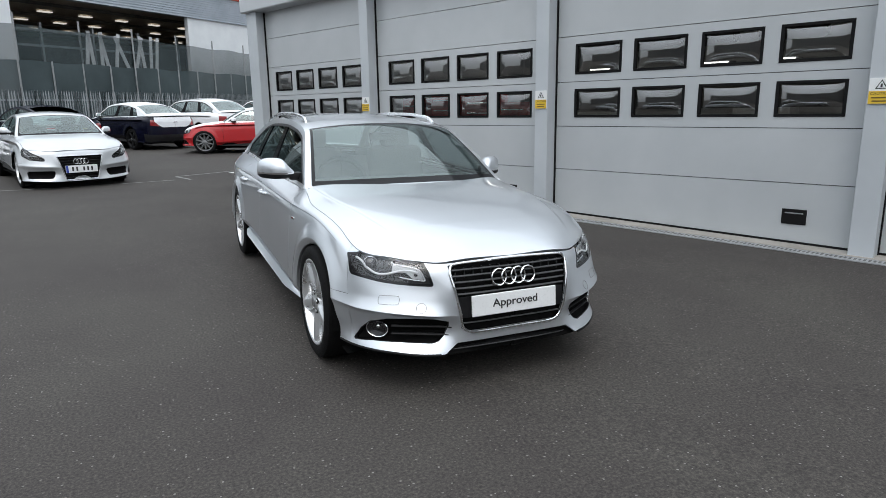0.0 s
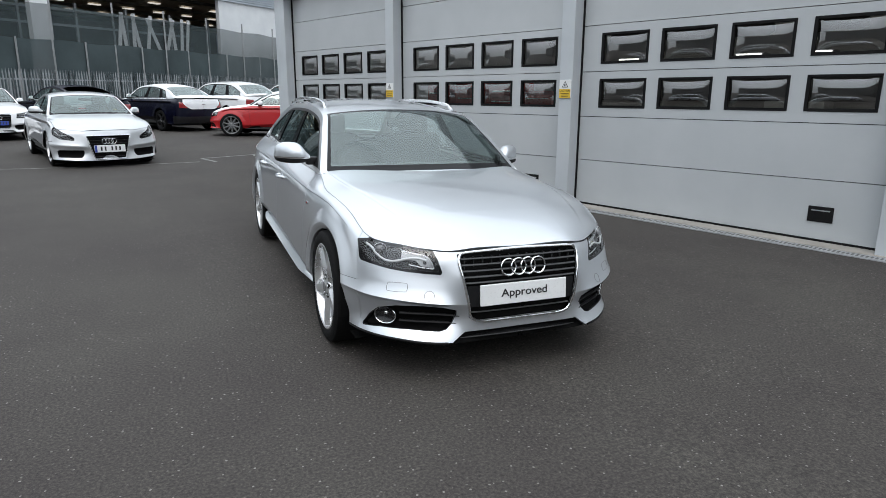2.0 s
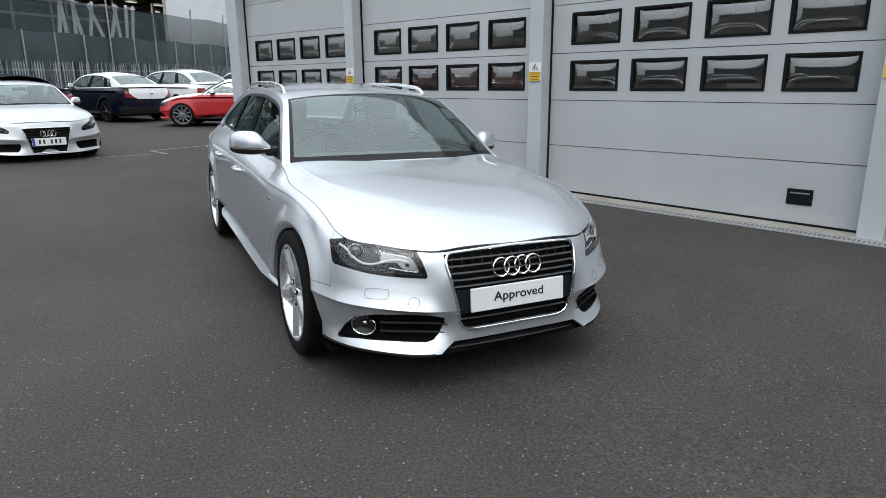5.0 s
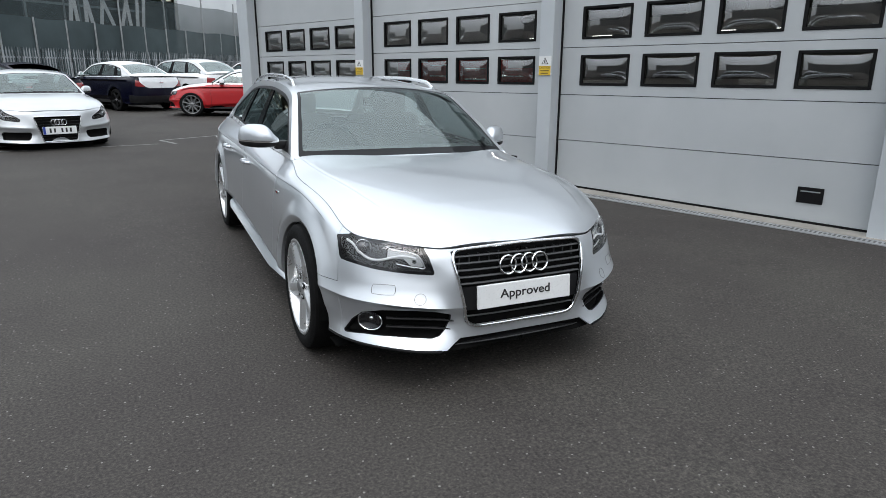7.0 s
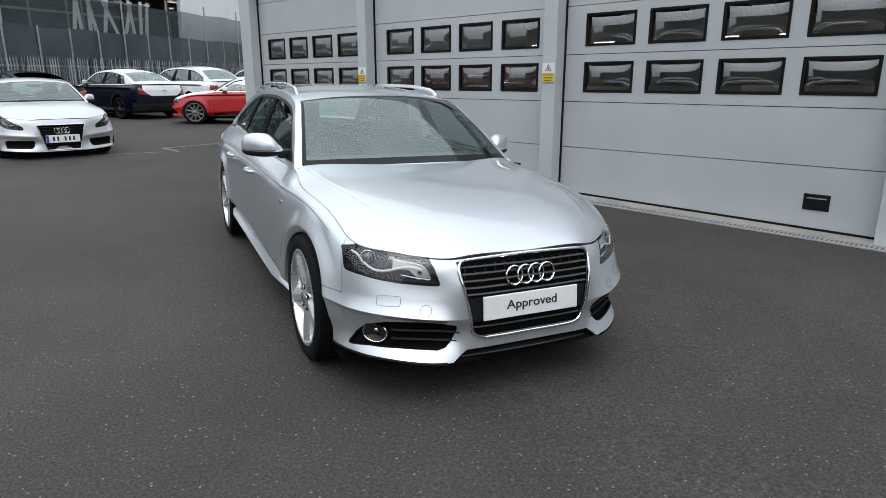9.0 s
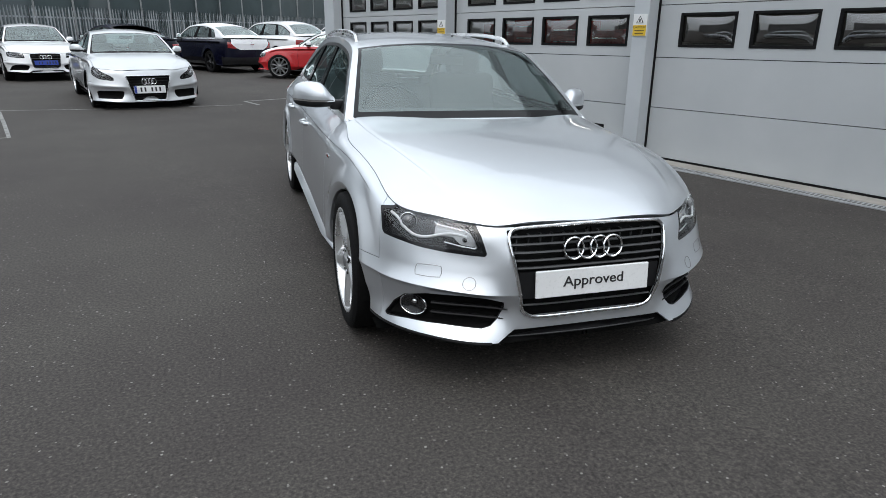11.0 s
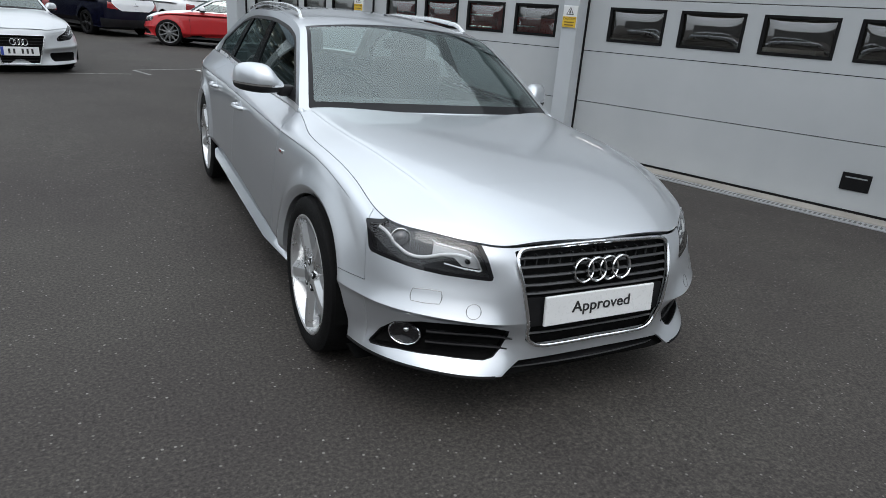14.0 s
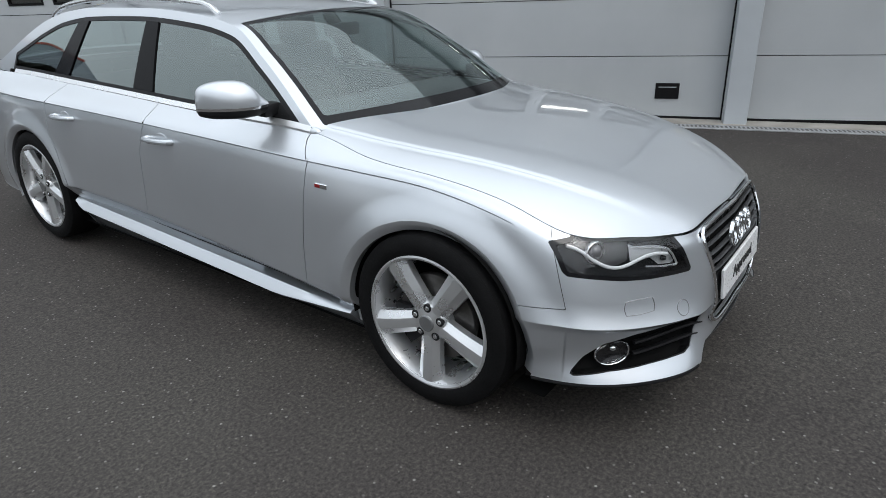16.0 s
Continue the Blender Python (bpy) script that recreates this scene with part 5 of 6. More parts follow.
FALL = .0135
hero = estate_car(pose(0, 0, -.80 * FALL, 0, math.degrees(FALL), 0))


# ---- the yard ----
M["panel"] = grime("grey_door_panel", (0.435, 0.457, 0.471), (0.485, 0.506, 0.520), 0.36, 0, 1.2, 1.0, bump=0.05, bump_scale=160, coat_rough=0.25)
M["panel"].node_tree.nodes["Principled BSDF"].inputs["Coat IOR"].default_value = 1.7
M["pillar"] = grime("grey_steel_pillar", (0.46, 0.49, 0.515), (0.52, 0.55, 0.575), 0.4, 0.1, 1.5)
M["fascia"] = grime("grey_fascia", (0.44, 0.46, 0.48), (0.50, 0.52, 0.54), 0.4, 0.1, 1.0)
M["seal"] = grime("black_rubber_seal", (0.005, 0.005, 0.006), (0.009, 0.009, 0.009), 0.7, 0, 8, spec=0.15)
M["concrete"] = grime("pale_concrete", (0.25, 0.235, 0.21), (0.36, 0.34, 0.31), 0.85, 0, 3, bump=0.3, bump_scale=70)
M["steel"] = grime("galvanised_steel", (0.30, 0.31, 0.32), (0.42, 0.43, 0.44), 0.5, 0.6, 8)
M["pane"] = glass("workshop_pane", (0.84, 0.86, 0.85), 0.19)
M["shop_wall"] = grime("workshop_wall", (0.36, 0.36, 0.345), (0.46, 0.46, 0.44), 0.8, 0, 1.0)
M["shop_floor"] = grime("workshop_floor", (0.12, 0.12, 0.12), (0.18, 0.18, 0.18), 0.5, 0, 1.0)
M["sign_white"] = grime("white_sign", (0.74, 0.75, 0.75), (0.8, 0.81, 0.81), 0.4, 0, 6)
M["sign_yellow"] = grime("yellow_sign", (0.68, 0.44, 0.03), (0.74, 0.50, 0.05), 0.4, 0, 6)
M["sign_ink"] = grime("faded_sign_ink", (0.12, 0.075, 0.01), (0.17, 0.11, 0.02), 0.5, 0, 9)
M["line_paint"] = grime("worn_white_paint", (0.10, 0.10, 0.098), (0.32, 0.32, 0.31), 0.8, 0, 9)

def fall(x, y):
    """The yard falls gently towards the drain in front of the workshop."""
    along = min(max(x * .936 + y * .352 + .77, 0.0), 5.15)
    t = min(max((9.0 - y) / 5.0, 0.0), 1.0)
    return -FALL * along * t * t * (3 - 2 * t)


bm = bmesh.new()
gx = [-400, -100, -40, -20, -10] + [-6 + .5 * k for k in range(37)] + [20, 40, 100, 400]
gy = [-400, -100, -40, -20] + [-12 + .5 * k for k in range(45)] + [15, 25, 50, 120, 400]
rows = [[bm.verts.new((x, y, fall(x, y))) for y in gy] for x in gx]
for r0, r1 in zip(rows, rows[1:]):
    for k in range(len(gy) - 1):
        bm.faces.new((r0[k], r1[k], r1[k + 1], r0[k + 1]))
ground = part("ground", bm, M["asphalt"], smooth=True)
tagged(ground, "dark grey asphalt yard with pale stone specks", "ground", kind="structure")

# workshop: u runs along the wall, w into the building
EX, EY, EZ = Vector((0.3518, -0.9360, 0.0150)), Vector((0.9361, 0.3518, 0.0)), Vector((-0.0053, 0.0140, 0.9999))
WALL = Matrix((EX, EY, EZ)).transposed().to_4x4()
WALL.translation = Vector((4.64, 0.43, 0.0))


def placed(ob, m=WALL):
    ob.matrix_world = m @ ob.matrix_basis
    return ob


PILLARS = [(-10.93, -10.56), (-7.31, -7.10), (-3.70, -3.50), (0.035, 0.25), (3.66, 3.88), (7.30, 7.52)]
LINES = [-.040, .585, 1.145, 1.705, 2.265, 2.83, 3.40]


def pane_row(u0, u1):
    n, gap = 4, .165
    inner = u1 - u0 - .27 - .19
    w = (inner - 3 * gap) / n
    return [(u0 + .27 + k * (w + gap), u0 + .27 + k * (w + gap) + w) for k in range(n)]


def sectional_door(u0, u1, letter):
    door = new("sectional_door")
    for k, (z0, z1) in enumerate(zip(LINES, LINES[1:])):
        bm = bmesh.new()
        holes = []
        if k in (2, 3):
            zz = (1.262, 1.612) if k == 2 else (1.80, 2.165)
            holes = [(a, b, *zz) for a, b in pane_row(u0, u1)]
        us = sorted({u0, u1, *[h[0] for h in holes], *[h[1] for h in holes]})
        zs = sorted({z0 + .004, z1 - .004, *[h[2] for h in holes], *[h[3] for h in holes]})
        for a, b in zip(us, us[1:]):
            for c, d in zip(zs, zs[1:]):
                if any(h[0] - 1e-6 < a and b < h[1] + 1e-6 and h[2] - 1e-6 < c and d < h[3] + 1e-6 for h in holes):
                    continue
                box_bm((a, 0, c), (b, .045, d), bm=bm)
        bmesh.ops.remove_doubles(bm, verts=bm.verts, dist=1e-4)
        seen = {}
        for f in bm.faces:
            seen.setdefault(tuple(round(x, 3) for x in f.calc_center_median()), []).append(f)
        bmesh.ops.delete(bm, geom=[f for fs in seen.values() if len(fs) > 1 for f in fs], context="FACES_ONLY")
        panel = part("door_panel", bm, M["panel"], door)
        for a, b, c, d in holes:
            fr = bmesh.new()
            t = .026
            box_bm((a - .004, -.008, c - .004), (b + .004, .03, c + t), .003, 1, fr)
            box_bm((a - .004, -.008, d - t), (b + .004, .03, d + .004), .003, 1, fr)
            box_bm((a - .004, -.0075, c + t), (a + t, .03, d - t), .0, 1, fr)
            box_bm((b - t, -.0075, c + t), (b + .004, .03, d - t), .0, 1, fr)
            wf = part("window_frame", fr, M["seal"], panel, "black window frame")
            pb = bmesh.new()
            n = 16
            vs = [[pb.verts.new((a + t + (b - a - 2 * t) * i / n, .022 - .034 * (1 - abs(2 * i / n - 1) ** 3.4) * (1 - abs(2 * j / n - 1) ** 2.6), c + t + (d - c - 2 * t) * j / n)) for j in range(n + 1)] for i in range(n + 1)]
            for i in range(n):
                for j in range(n):
                    pb.faces.new((vs[i][j], vs[i + 1][j], vs[i + 1][j + 1], vs[i][j + 1]))
            pane = part("window_pane", pb, M["pane"], wf, "bulged acrylic pane", smooth=True)
    part("joint_backing", box_bm((u0, .046, -.03), (u1, .05, 1.2)), M["seal"], door)
    part("bottom_seal", box_bm((u0, .005, -.062), (u1, .05, -.038)), M["seal"], door, "black rubber bottom seal")
    hatch = part("vent_box", box_bm((u1 - .66, -.012, .158), (u1 - .425, .02, .316), .004), M["seal"], door, "small black vent box")
    part("vent_bar", box_bm((u1 - .63, -.015, .270), (u1 - .455, -.011, .282)), M["steel"], hatch, "pale bar of unreadable lettering")
    placed(door)
    tagged(door, "grey sectional workshop door with two rows of windows", "garage door", "workshop doors")
    return door


for (a0, a1), (b0, b1) in zip(PILLARS, PILLARS[1:]):
    sectional_door(a1 + .012, b0 - .012, "")
for n, (a, b) in enumerate(PILLARS):
    post = part("pillar_%d" % (n + 1), box_bm((a, -.20, -.16), (b, .10, 3.36), .004), M["pillar"])
    tagged(placed(post), "grey steel pillar between the workshop doors", "pillar", "workshop pillars", "structure")
    for u in (a - .011, b + .001):
        s = part("door_seal", box_bm((u, -.03, -.062), (u + .010, .06, 3.36)), M["seal"], post, "black door edge seal")
    if n and n < 5:
        sign = part("warning_sign", box_bm((a + .01, -.212, 1.375), (b - .01, -.202, 1.605), .002), M["sign_white"])
        part("sign_panel", box_bm((a + .014, -.2145, 1.378), (b - .014, -.2118, 1.49)), M["sign_yellow"], sign, "yellow lower half of the sign")
        for k, d in ((0, .045), (1, .038)):
            part("sign_bar", box_bm((a + d, -.2165, 1.396 + k * .030), (b - d, -.2142, 1.407 + k * .030)), M["sign_ink"], sign)
        cu = bpy.data.curves.new("sign_lettering", "FONT")
        cu.body, cu.size, cu.extrude, cu.align_x = "CAUTION", .036, .0008, "CENTER"
        tmp = bpy.data.objects.new("tmp", cu)
        scene.collection.objects.link(tmp)
        me = bpy.data.meshes.new_from_object(tmp.evaluated_get(bpy.context.evaluated_depsgraph_get()))
        bpy.data.objects.remove(tmp)
        me.transform(pose((a + b) / 2, -.2155, 1.457, 90))
        me.materials.clear()
        part("sign_lettering", me, M["sign_ink"], sign, "brown warning word")
        bm = bmesh.new()
        c = (a + b) / 2
        tri = [bm.verts.new(p) for p in ((c - .05, -.2135, 1.51), (c + .05, -.2135, 1.51), (c, -.2135, 1.592))]
        bm.faces.new(tri)
        bmesh.ops.solidify(bm, geom=bm.faces[:], thickness=.001)
        part("sign_triangle", bm, M["ink"], sign, "black warning triangle")
        bm = bmesh.new()
        tri = [bm.verts.new(p) for p in ((c - .036, -.2155, 1.517), (c + .036, -.2155, 1.517), (c, -.2155, 1.577))]
        bm.faces.new(tri)
        part("sign_triangle_field", bm, M["sign_white"], sign, "white field of the triangle")
        part("sign_symbol", box_bm((c - .008, -.2175, 1.522), (c + .008, -.2158, 1.555)), M["ink"], sign)
        tagged(placed(sign), "white and yellow warning sign on a grey pillar", "sign", "warning signs")

fascia = part("fascia", box_bm((-11.0, -.30, 3.34), (7.6, .15, 5.5), .02), M["fascia"])
tagged(placed(fascia), "smooth grey fascia above the workshop doors", "fascia", kind="structure")
LEVEL = Matrix((Vector((EX.x, EX.y, 0)).normalized(), EY, Vector((0, 0, 1)))).transposed().to_4x4()
LEVEL.translation = WALL.translation + Vector((0, 0, -.062))
gap = part("door_foot_gap", box_bm((-10.6, -.012, -.02), (7.6, .03, .034)), M["seal"])
tagged(placed(gap, LEVEL), "black rubber gap under the doors", "seal", kind="structure")
kerb = part("threshold", box_bm((-10.6, -.24, -.08), (7.6, .06, .012), .004), M["concrete"])
tagged(placed(kerb, LEVEL), "pale concrete door threshold", "threshold", kind="structure")
drain = part("drain_channel", box_bm((-10.6, -.40, -.08), (7.6, -.25, .008), .003), M["steel"])
tagged(placed(drain, LEVEL), "galvanised slot drain along the doors", "drain", kind="structure")
# the slots are thin raised bars, darker than the steel channel
slot = bmesh.new()
for k in range(300):
    box_bm((-6.0 + k * .04, -.365, .006), (-5.98 + k * .04, -.285, .0095), bm=slot)
M["slot"] = grime("dark_drain_slot", (0.10, 0.10, 0.10), (0.16, 0.16, 0.155), 0.8, 0, 9)
slots = part("drain_slots", slot, M["slot"])
tagged(placed(slots, LEVEL), "dark slots of the drain channel", "drain", kind="stuff")
# the room behind the doors
for nm, lo, hi, mt, lb in (("wall_back", (-11, 9, 0), (7.6, 9.2, 4.9), "shop_wall", "pale workshop back wall"), ("wall_north", (-11.0, .15, 0), (-10.8, 9, 4.9), "pillar", "grey workshop end wall"),
                           ("wall_south", (7.5, .15, 0), (7.7, 9, 4.9), "shop_wall", "plain workshop end wall"), ("workshop_roof", (-11, .15, 4.7), (7.6, 9.2, 4.9), "shop_wall", "plain workshop roof"), ("workshop_floor", (-10.8, .06, -.06), (7.5, 9, .013), "shop_floor", "grey workshop floor")):
    tagged(placed(part(nm, box_bm(lo, hi), M[mt])), lb, "wall" if "wall" in nm else nm.split("_")[1], kind="structure")

# strip lights and pale boards inside the workshop
m, nt, p = nodes_of("workshop_tube")
p.inputs["Emission Color"].default_value, p.inputs["Emission Strength"].default_value = (1, .98, .94, 1), 8.0
M["tube"] = m
m, nt, p = nodes_of("wall_tube")
p.inputs["Emission Color"].default_value, p.inputs["Emission Strength"].default_value = (1, .98, .94, 1), 2.2
M["wall_tube"] = m
M["shop_white"] = grime("white_workshop_board", (0.60, 0.61, 0.61), (0.72, 0.73, 0.73), 0.6, 0, 1.0)
for k in range(5):
    for w in (2.2, 5.4):
        lamp = part("strip_light", box_bm((-9.6 + k * 3.6, w + .22, 3.60), (-8.1 + k * 3.6, w + .42, 3.66), .01), M["steel"])
        part("light_tube", box_bm((-9.55 + k * 3.6, w + .26, 3.57), (-8.15 + k * 3.6, w + .38, 3.599)), M["tube"], lamp, "glowing tube")
        for d in (.2, 1.3):
            part("hanger_rod", box_bm((-9.6 + k * 3.6 + d, w + .30, 3.655), (-9.585 + k * 3.6 + d, w + .315, 4.71)), M["steel"], lamp)
        tagged(placed(lamp), "glowing white strip light inside the workshop", "lamp", "workshop lamps")

# along the back wall: white cabinets, dark board, pale panels and a duct
M["shop_dark"] = grime("dark_tool_board", (0.05, 0.048, 0.045), (0.09, 0.086, 0.08), 0.7, 0, 1.0)
M["duct"] = grime("black_air_duct", (0.015, 0.015, 0.015), (0.03, 0.03, 0.03), 0.7, 0, 2.0)
rng = random.Random(5)
board = part("tool_board", box_bm((-10.7, 8.9, 1.30), (7.4, 8.97, 2.28), .004), M["shop_dark"])
tagged(placed(board), "long dark tool board on the workshop wall", "board")
u = -10.6
while u < 6.4:
    w = rng.uniform(.7, 1.5)
    h = rng.uniform(.98, 1.34)
    cab = part("cabinet", box_bm((u, 8.2, .02), (u + w, 8.85, h), .01), M["shop_white"])
    for k in (0, 1):
        part("cabinet_door", box_bm((u + .03 + k * (w / 2 - .01), 8.185, .1), (u + w / 2 - .02 + k * (w / 2 - .01), 8.205, h - .06), .004), M["shop_white"], cab)
    tagged(placed(cab), "white workshop cabinet against the back wall", "cabinet", "workshop cabinets")
    u += w + rng.uniform(.25, 1.1)
M["chest_red"] = grime("red_enamel", (0.34, 0.03, 0.03), (0.42, 0.045, 0.04), 0.3, 0, 3, 0.6)
for u, h in ((-9.35, 1.62), (-8.45, 1.74), (-7.5, 1.66), (-6.6, 1.5)):
    chest = part("tool_chest", box_bm((u, 2.6, .12), (u + .72, 3.15, h), .015, 2), M["chest_red"])
    for k in range(7):
        z = .2 + k * (h - .28) / 7
        drawer = part("drawer", box_bm((u + .03, 2.582, z), (u + .69, 2.602, z + (h - .28) / 7 - .02), .004), M["chest_red"], chest)
        part("drawer_pull", box_bm((u + .1, 2.566, z + .10), (u + .62, 2.584, z + .122), .004), M["satin"], drawer, "bright drawer pull")
    for d in (.08, .60):
        for w in (2.66, 3.05):
            part("castor", lathe_bm([(0, u + d), (.055, u + d), (.055, u + d + .04), (0, u + d + .04)], 14), M["rubber"], chest, "black castor").matrix_basis = pose(0, w, .068)
    tagged(placed(chest), "red enamel tool chest on castors inside the workshop", "tool chest", "tool chests")
u, lit = -10.4, 0
while u < 6.6:
    w = rng.uniform(.8, 1.6)
    duct = part("air_duct", lathe_bm([(0, u), (.13, u), (.2, u + .12), (.2, u + w - .12), (.13, u + w), (0, u + w)], 20), M["duct"], smooth=True)
    duct.matrix_basis = pose(0, 8.4, 2.90) @ Matrix.Diagonal((1, 1, .8, 1))
    tagged(placed(duct), "short dark air duct under the workshop roof", "duct", "air ducts")
    for d in (.25, .75):
        part("duct_strap", box_bm((u + w * d - .01, -.01, .19), (u + w * d + .01, .01, 2.16)), M["steel"], duct)
    lit += 1
    if lit % 3 == 0:
        u += w + rng.uniform(.1, .5)
        continue
    lamp = part("strip_light", box_bm((u + .1, 8.60, 2.36), (u + .75, 8.99, 2.40), .006), M["steel"])
    part("light_tube", box_bm((u + .14, 8.56, 2.35), (u + .71, 8.60, 2.38)), M["wall_tube"], lamp, "glowing tube")
    tagged(placed(lamp), "short glowing strip light on the back wall", "lamp", "wall lamps")
    u += w + rng.uniform(.1, .5)


# ---- the row of parked cars ----
def facing(x, y, deg):
    return pose(x, y, 0, 0, 0, deg)


parked_car("coupe", "coupe", M["pale_silver"], M["pale_silver"], facing(-2.77, 9.85, 16), "silver coupe with black grille parked facing the yard", (1.0, .90, .955), "five", face=COUPE_FACE, warp=coupe_warp, track=.735)
parked_car("hatchback", "hatch", M["white_paint"], M["white_paint"], facing(-5.75, 16.2, 20), "white hatchback with dark grille parked in the row", (1.0, .94, 1.0), "dark", plate_mat=M["ink_blue"])
parked_car("coupe", "saloon", M["navy_paint"], M["film"], facing(-2.46, 21.7, 210), "navy coupe with white protective film on roof and boot", (1.04, 1.0, 1.09), "black", True, True)
parked_car("convertible", "coupe", M["navy_paint"], M["navy_paint"], facing(-5.05, 20.5, 210), "dark navy convertible with a yellow rear plate", (1.04, 1.0, 1.04), "dark", True)
white_estate = parked_car("estate_car", "estate", M["white_paint"], M["white_paint"], facing(-.38, 23.2, 210), "white estate car parked beside the navy coupe", (1.06, 1.04, 1.18), "dark", True)
copy_thing(white_estate, facing(2.4, 24.8, 210))
parked_car("saloon_car", "saloon", M["red_paint"], M["film"], facing(.36, 16.8, 249), "red saloon with white protective film on bonnet and roof", (1.0, .95, .98), "dark", True)

# ---- bay lines on the asphalt ----
def bay_line(points, w=.07):
    bm = bmesh.new()
    rows = []
    for i, p in enumerate(points):
        a, b = Vector(points[max(i - 1, 0)]), Vector(points[min(i + 1, len(points) - 1)])
        d = (b - a).normalized()
        n = Vector((-d.y, d.x)) * w / 2
        rows.append([bm.verts.new((p[0] + s * n.x, p[1] + s * n.y, .004)) for s in (1, -1)])
    for r0, r1 in zip(rows, rows[1:]):
        bm.faces.new((r0[0], r0[1], r1[1], r1[0]))
    bmesh.ops.recalc_face_normals(bm, faces=bm.faces)
    return tagged(part("bay_line", bm, M["line_paint"]), "worn white parking bay line on the asphalt", "marking", "bay lines", "structure")


bay_line([(-1.05, 10.15), (-.1, 10.62), (.9, 11.15), (2.2, 11.8)])
bay_line([(-1.05, 10.15), (-.82, 9.5)])
bay_line([(-6.5, 9.15), (-4.8, 9.3), (-2.9, 9.25), (-1.1, 9.55)], .05)
bay_line([(-4.82, 9.14), (-4.34, 7.63), (-3.94, 6.34), (-4.6, 5.98), (-5.6, 5.5)], .05)

# pale concrete apron at the corner of the workshop
bm = bmesh.new()
edge = [(-.02, 10.39), (.37, 9.45), (1.2, 9.70), (1.05, 10.95), (.70, 10.95)]
low_ring, top_ring = [[bm.verts.new((x, y, z)) for x, y in edge] for z in (-.05, .014)]
bm.faces.new(top_ring)
for k in range(5):
    bm.faces.new((low_ring[k], low_ring[(k + 1) % 5], top_ring[(k + 1) % 5], top_ring[k]))
bmesh.ops.recalc_face_normals(bm, faces=bm.faces)
apron = part("concrete_apron", bm, M["concrete"])
b = box_bm((-.02, 0, .010), (1.0, .05, .018), .002)
bmesh.ops.transform(b, matrix=pose(-.01, 10.36, 0, 0, 0, -67.5), verts=b.verts)
part("apron_edge", b, M["sign_white"], apron, "white painted edge of the apron")
tagged(apron, "pale concrete apron with a white edge at the workshop corner", "apron", kind="structure")

# ---- palisade fence ----
M["palisade"] = grime("weathered_palisade", (0.28, 0.30, 0.315), (0.38, 0.40, 0.415), 0.55, 0.2, 6)
FA, FB = Vector((-13.5, 14.6, 0)), Vector((9.5, 41.3, 0))
fence = new("palisade_fence")
run = FB - FA
step = .118
count = int(run.length / step)
ang = math.degrees(math.atan2(run.y, run.x))


def pale_mesh():
    bm = bmesh.new()
    prof = [(-.030, .010), (-.011, -.004), (.011, -.004), (.030, .010)]
    rows = []
    for z, k in ((.05, 1.0), (1.76, 1.0), (1.88, .12)):
        rows.append([bm.verts.new((x * k, y, z + (0.0 if k == 1 else 0.02 * (abs(x) < .02)))) for x, y in prof])
    for r0, r1 in zip(rows, rows[1:]):
        for j in range(3):
            bm.faces.new((r0[j], r0[j + 1], r1[j + 1], r1[j]))
    bmesh.ops.solidify(bm, geom=bm.faces[:], thickness=.003)
    me = bpy.data.meshes.new("pale")
    bm.to_mesh(me)
    bm.free()
    me.materials.append(M["palisade"])
    return me


pale = pale_mesh()
for k in range(min(count, 300)):
    p = FA + run * (k + .5) / count
    ob = new("pale", pale)
    ob.parent = fence
    ob.matrix_basis = pose(p.x, p.y, 0, 0, 0, ang)
for z in (.45, 1.55):
    bm = box_bm((0, .015, z - .025), (run.length, .045, z + .025))
    bmesh.ops.transform(bm, matrix=pose(FA.x, FA.y, 0, 0, 0, ang), verts=bm.verts)
    part("rail", bm, M["palisade"], fence)
for k in range(14):
    p = FA + run * k / 13
    bm = box_bm((-.05, .05, 0), (.05, .13, 1.55))
    bmesh.ops.transform(bm, matrix=pose(p.x, p.y, 0, 0, 0, ang), verts=bm.verts)
    part("fence_post", bm, M["palisade"], fence)
tagged(fence, "weathered grey steel palisade fence behind the cars", "fence")


# ---- green netting on tall posts ----
def net_material(name, cover):
    m, nt, p = nodes_of(name)
    out = nt.nodes["Material Output"]
    tr = nt.nodes.new("ShaderNodeBsdfTransparent")
    n = noise_node(nt, .6, 4.0)
    r = ramp_node(nt, n.outputs["Fac"], [(.3, (.034, .050, .054)), (.7, (.056, .078, .082))])
    nt.links.new(r.outputs[0], p.inputs["Base Color"])
    p.inputs["Roughness"].default_value = .8
    mx = nt.nodes.new("ShaderNodeMixShader")
    c = ramp_node(nt, n.outputs["Fac"], [(.2, (cover - .07,) * 3), (.8, (cover + .06,) * 3)])
    nt.links.new(c.outputs[0], mx.inputs[0])
    nt.links.new(tr.outputs[0], mx.inputs[1])
    nt.links.new(p.outputs[0], mx.inputs[2])
    nt.links.new(mx.outputs[0], out.inputs[0])
    return m


M["net_low"] = net_material("dense_green_net", .93)
M["net_high"] = net_material("open_green_net", .64)
M["post"] = grime("grey_post", (0.22, 0.23, 0.235), (0.32, 0.33, 0.335), 0.5, 0.4, 4)
NA, NB = FA + Vector((-.78, .67, 0)) * 1.2, FB + Vector((-.78, .67, 0)) * 1.2
netting = new("netting_fence")


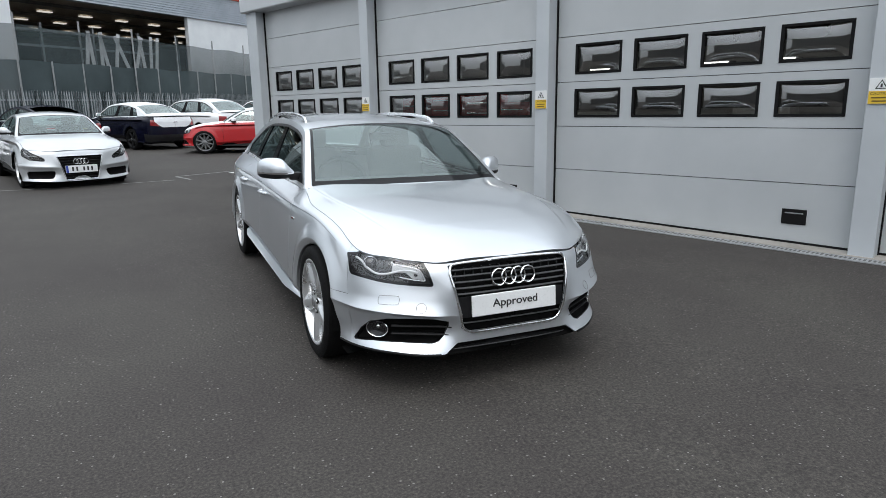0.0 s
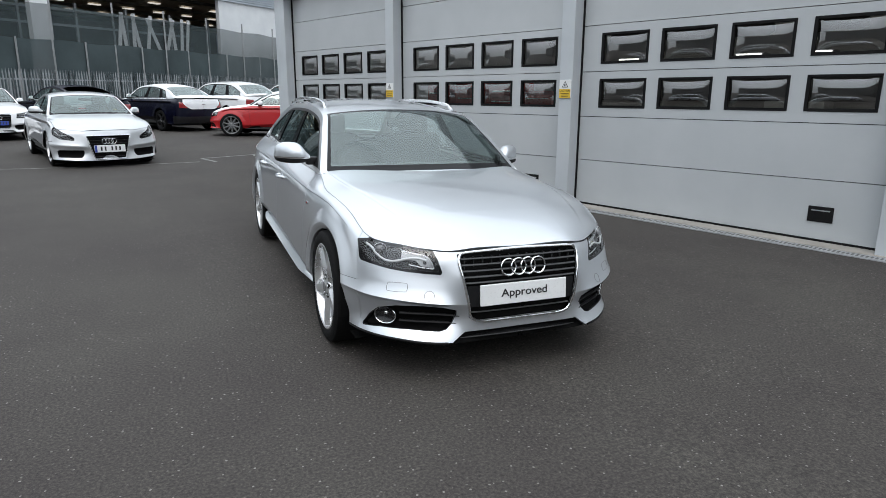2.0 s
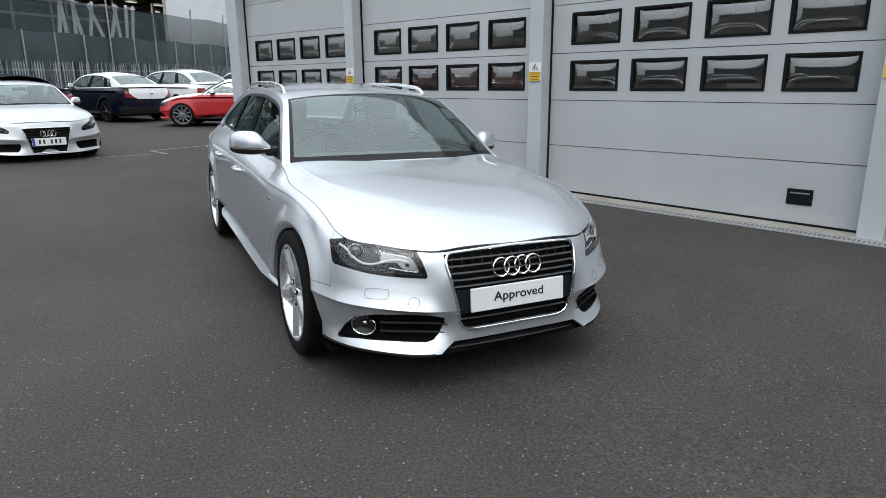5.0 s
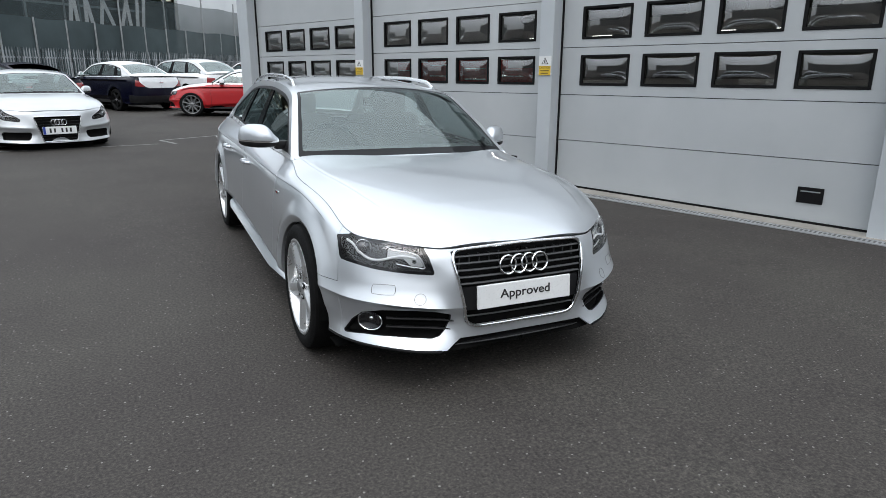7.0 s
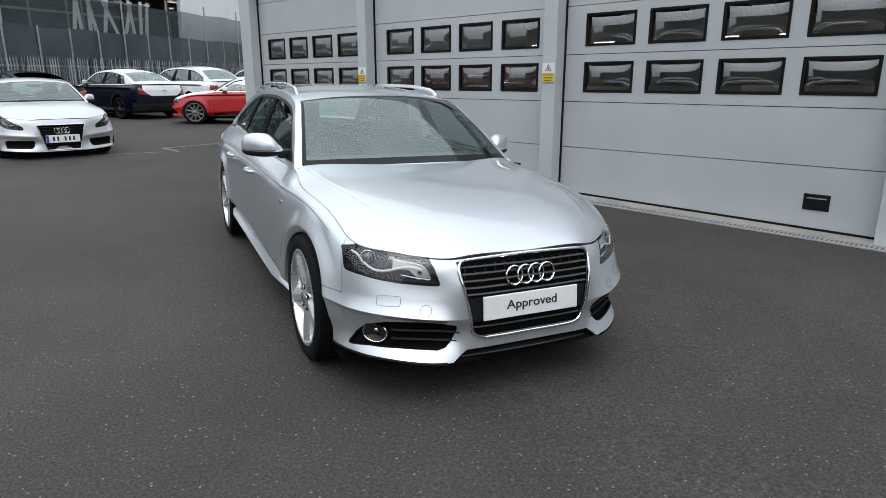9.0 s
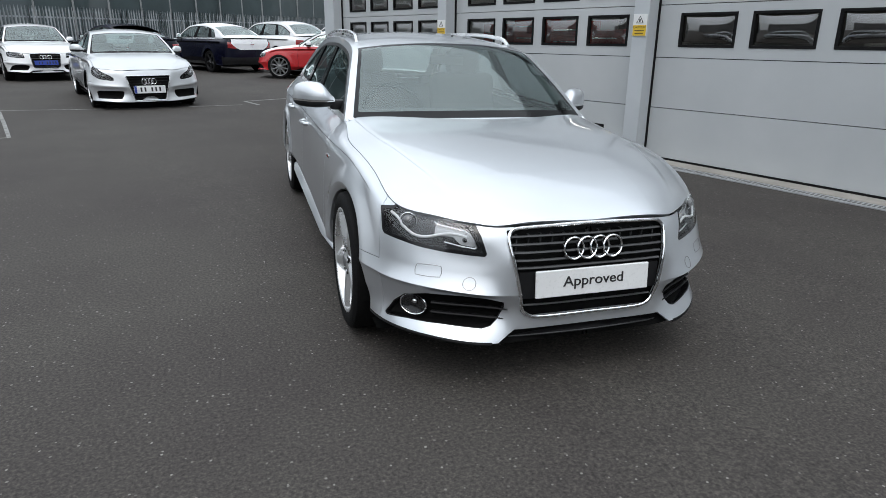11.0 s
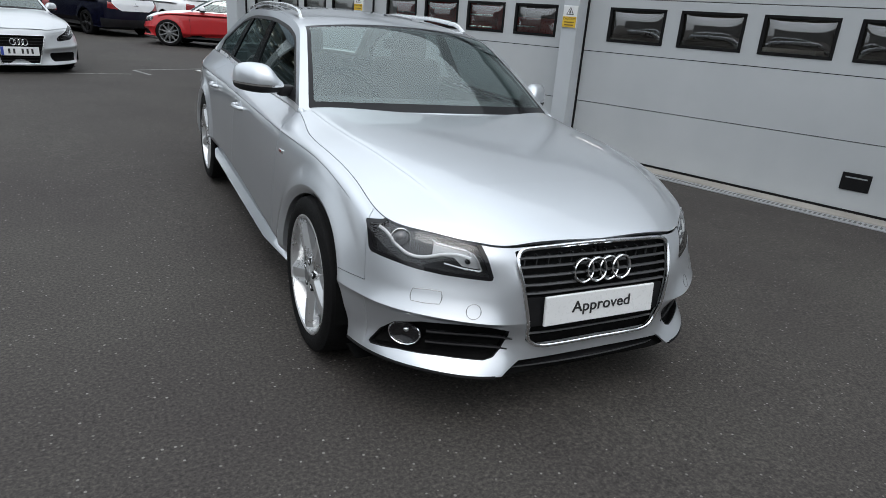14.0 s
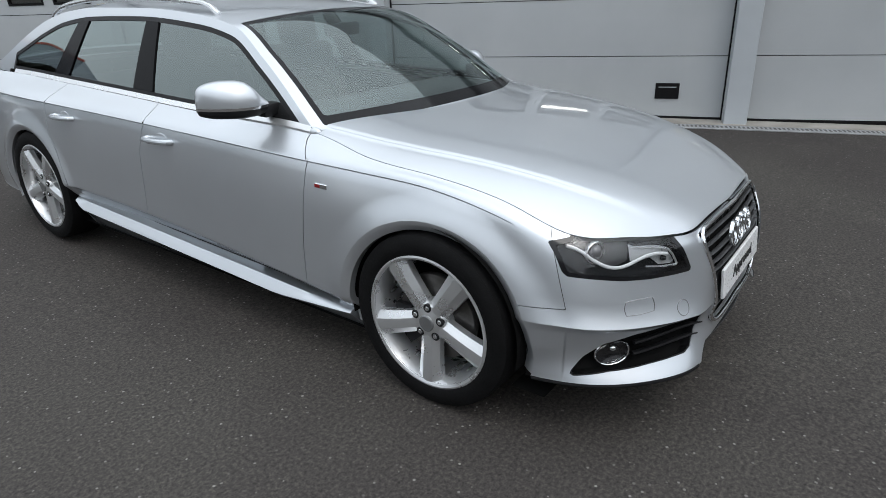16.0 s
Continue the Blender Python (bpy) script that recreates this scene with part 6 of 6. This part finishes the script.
def net(z0, z1, mat, off):
    bm = bmesh.new()
    n = 60
    rows = []
    for k in range(n + 1):
        p = NA.lerp(NB, k / n)
        wave = .04 * math.sin(k * 1.7) + .03 * math.sin(k * .63)
        rows.append([bm.verts.new((p.x - .78 * (off + wave), p.y + .67 * (off + wave), z + .03 * math.sin(k * 1.1) * (z == z1))) for z in (z0, (z0 + z1) / 2, z1)])
    for r0, r1 in zip(rows, rows[1:]):
        for j in range(2):
            bm.faces.new((r0[j], r1[j], r1[j + 1], r0[j + 1]))
    return part("net", bm, mat, netting, smooth=True)


net(.3, 3.02, M["net_low"], .0)
net(2.98, 4.32, M["net_high"], .10)
for k in range(24):
    p = NA.lerp(NB, k / 23)
    part("net_post", box_bm((p.x - .03, p.y - .10, 0), (p.x + .03, p.y - .05, 3.05)), M["post"], netting)
    if k % 2:
        part("tall_post", box_bm((p.x - .035, p.y + .12, 2.4), (p.x + .035, p.y + .19, 4.75)), M["post"], netting, "dark tall net post")
tagged(netting, "dark green debris netting on grey steel posts", "fence")

# ---- warehouse beyond ----
M["clad"] = grime("grey_corrugated_cladding", (0.36, 0.40, 0.45), (0.44, 0.48, 0.53), 0.4, 0.3, 1.0)
M["red_trim"] = grime("red_roof_trim", (0.42, 0.05, 0.03), (0.5, 0.08, 0.05), 0.5, 0, 2)
M["white_wall"] = grime("white_wall_sheet", (0.66, 0.68, 0.70), (0.76, 0.78, 0.79), 0.5, 0, 1.0)
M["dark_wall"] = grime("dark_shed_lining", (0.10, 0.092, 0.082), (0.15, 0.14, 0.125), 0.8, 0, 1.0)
M["board"] = grime("white_board", (0.62, 0.63, 0.64), (0.74, 0.75, 0.75), 0.6, 0, 4)
m, nt, p = nodes_of("strip_light")
p.inputs["Emission Color"].default_value, p.inputs["Emission Strength"].default_value = (1, .95, .85, 1), 0.55
M["strip_light"] = m
WA = Vector((-6.24, 30.3, 0))
WDIR = Vector((.775, .632, 0)).normalized()
SHED = Matrix((WDIR, Vector((-WDIR.y, WDIR.x, 0)), Vector((0, 0, 1)))).transposed().to_4x4()
SHED.translation = WA
shed = new("warehouse")


def shed_part(name, lo, hi, mat, label="", parent=None):
    return part(name, box_bm(lo, hi), M[mat], parent or shed, label)


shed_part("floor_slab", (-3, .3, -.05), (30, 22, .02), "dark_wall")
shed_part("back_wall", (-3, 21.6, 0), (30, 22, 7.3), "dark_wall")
shed_part("end_wall", (-3.3, 0, 0), (-3, 22, 7.3), "clad")
shed_part("end_wall", (30, 0, 0), (30.3, 22, 7.3), "clad")
shed_part("roof", (-3.3, -.1, 7.32), (30.3, 22, 7.5), "clad")
M["shed_ceiling"] = grime("brown_ceiling_lining", (0.42, 0.35, 0.27), (0.52, 0.45, 0.36), 0.8, 0, .5)
shed_part("ceiling_lining", (-3, .3, 6.4), (30, 21.6, 6.45), "shed_ceiling", "dark ceiling lining")
shed_part("lower_wall", (-3, 0, 0), (30, .25, 1.6), "clad", "low grey wall below the opening")
shed_part("wall_sheet", (10.0, .0, 1.6), (30, .25, 6.1), "white_wall", "white wall sheeting")
shed_part("column", (-.55, -.02, 1.6), (.25, .3, 6.1), "white_wall", "broad white column")
for k in range(11):
    z = 6.09 + k * .122
    shed_part("cladding_rib", (-3.2, -.12, z), (30.2, .25, z + .075), "clad")
    shed_part("cladding_groove", (-3.2, -.07, z + .075), (30.2, .25, z + .122), "clad")
shed_part("roof_trim", (-3.3, -.22, 7.42), (30.3, .0, 7.57), "red_trim", "red trim along the roof edge")
for k in range(12):
    for j in range(1, 4):
        shed_part("strip_light", (-2.6 + k * 2.4 + 1.1 * (j % 2), 2 + j * 4.2, 6.28), (-1.9 + k * 2.4 + 1.1 * (j % 2), 2.3 + j * 4.2, 6.34), "strip_light", "glowing ceiling strip light")
for k in range(5):
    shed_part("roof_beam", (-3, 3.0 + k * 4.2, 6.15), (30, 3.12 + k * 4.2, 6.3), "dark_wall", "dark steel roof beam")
for z in (4.05, 4.75):
    shed_part("rack_beam", (-2.9, 1.6, z), (9, 1.7, z + .10), "post", "grey racking beam")
for k in range(9):
    shed_part("rack_post", (-2.9 + k * 2.7, 1.6, 0), (-2.8 + k * 2.7, 1.72, 5.15), "post", "grey racking post")
for k, (x, lean) in enumerate(((4.1, 8), (4.5, -6), (4.95, 2), (5.3, -12), (5.75, 9), (6.5, -24), (6.95, 16), (7.5, -7), (7.9, 4), (8.25, 7))):
    bm = box_bm((-.095, 0, 0), (.095, .04, 1.75), .004)
    bmesh.ops.transform(bm, matrix=pose(x, .75, 3.15, 0, lean, 0), verts=bm.verts)
    part("white_board", bm, M["board"], shed, "tall white board leaning in the racking")
shed.matrix_world = SHED
tagged(shed, "grey clad warehouse with an open bay and red roof trim", "warehouse")

# plain walls added out of view behind and beside the camera, to darken low reflections
M["yard_wall"] = grime("unseen_grey_wall", (0.10, 0.10, 0.10), (0.15, 0.15, 0.15), 0.8, 0, .6)
for nm, lo, hi in (("wall_west", (-21.4, -24, 0), (-21, 9, 6.4)), ("wall_south_yard", (-21, -24.4, 0), (30, -24, 8.0))):
    tagged(part(nm, box_bm(lo, hi), M["yard_wall"]), "plain grey boundary wall of the yard", "wall", kind="structure")
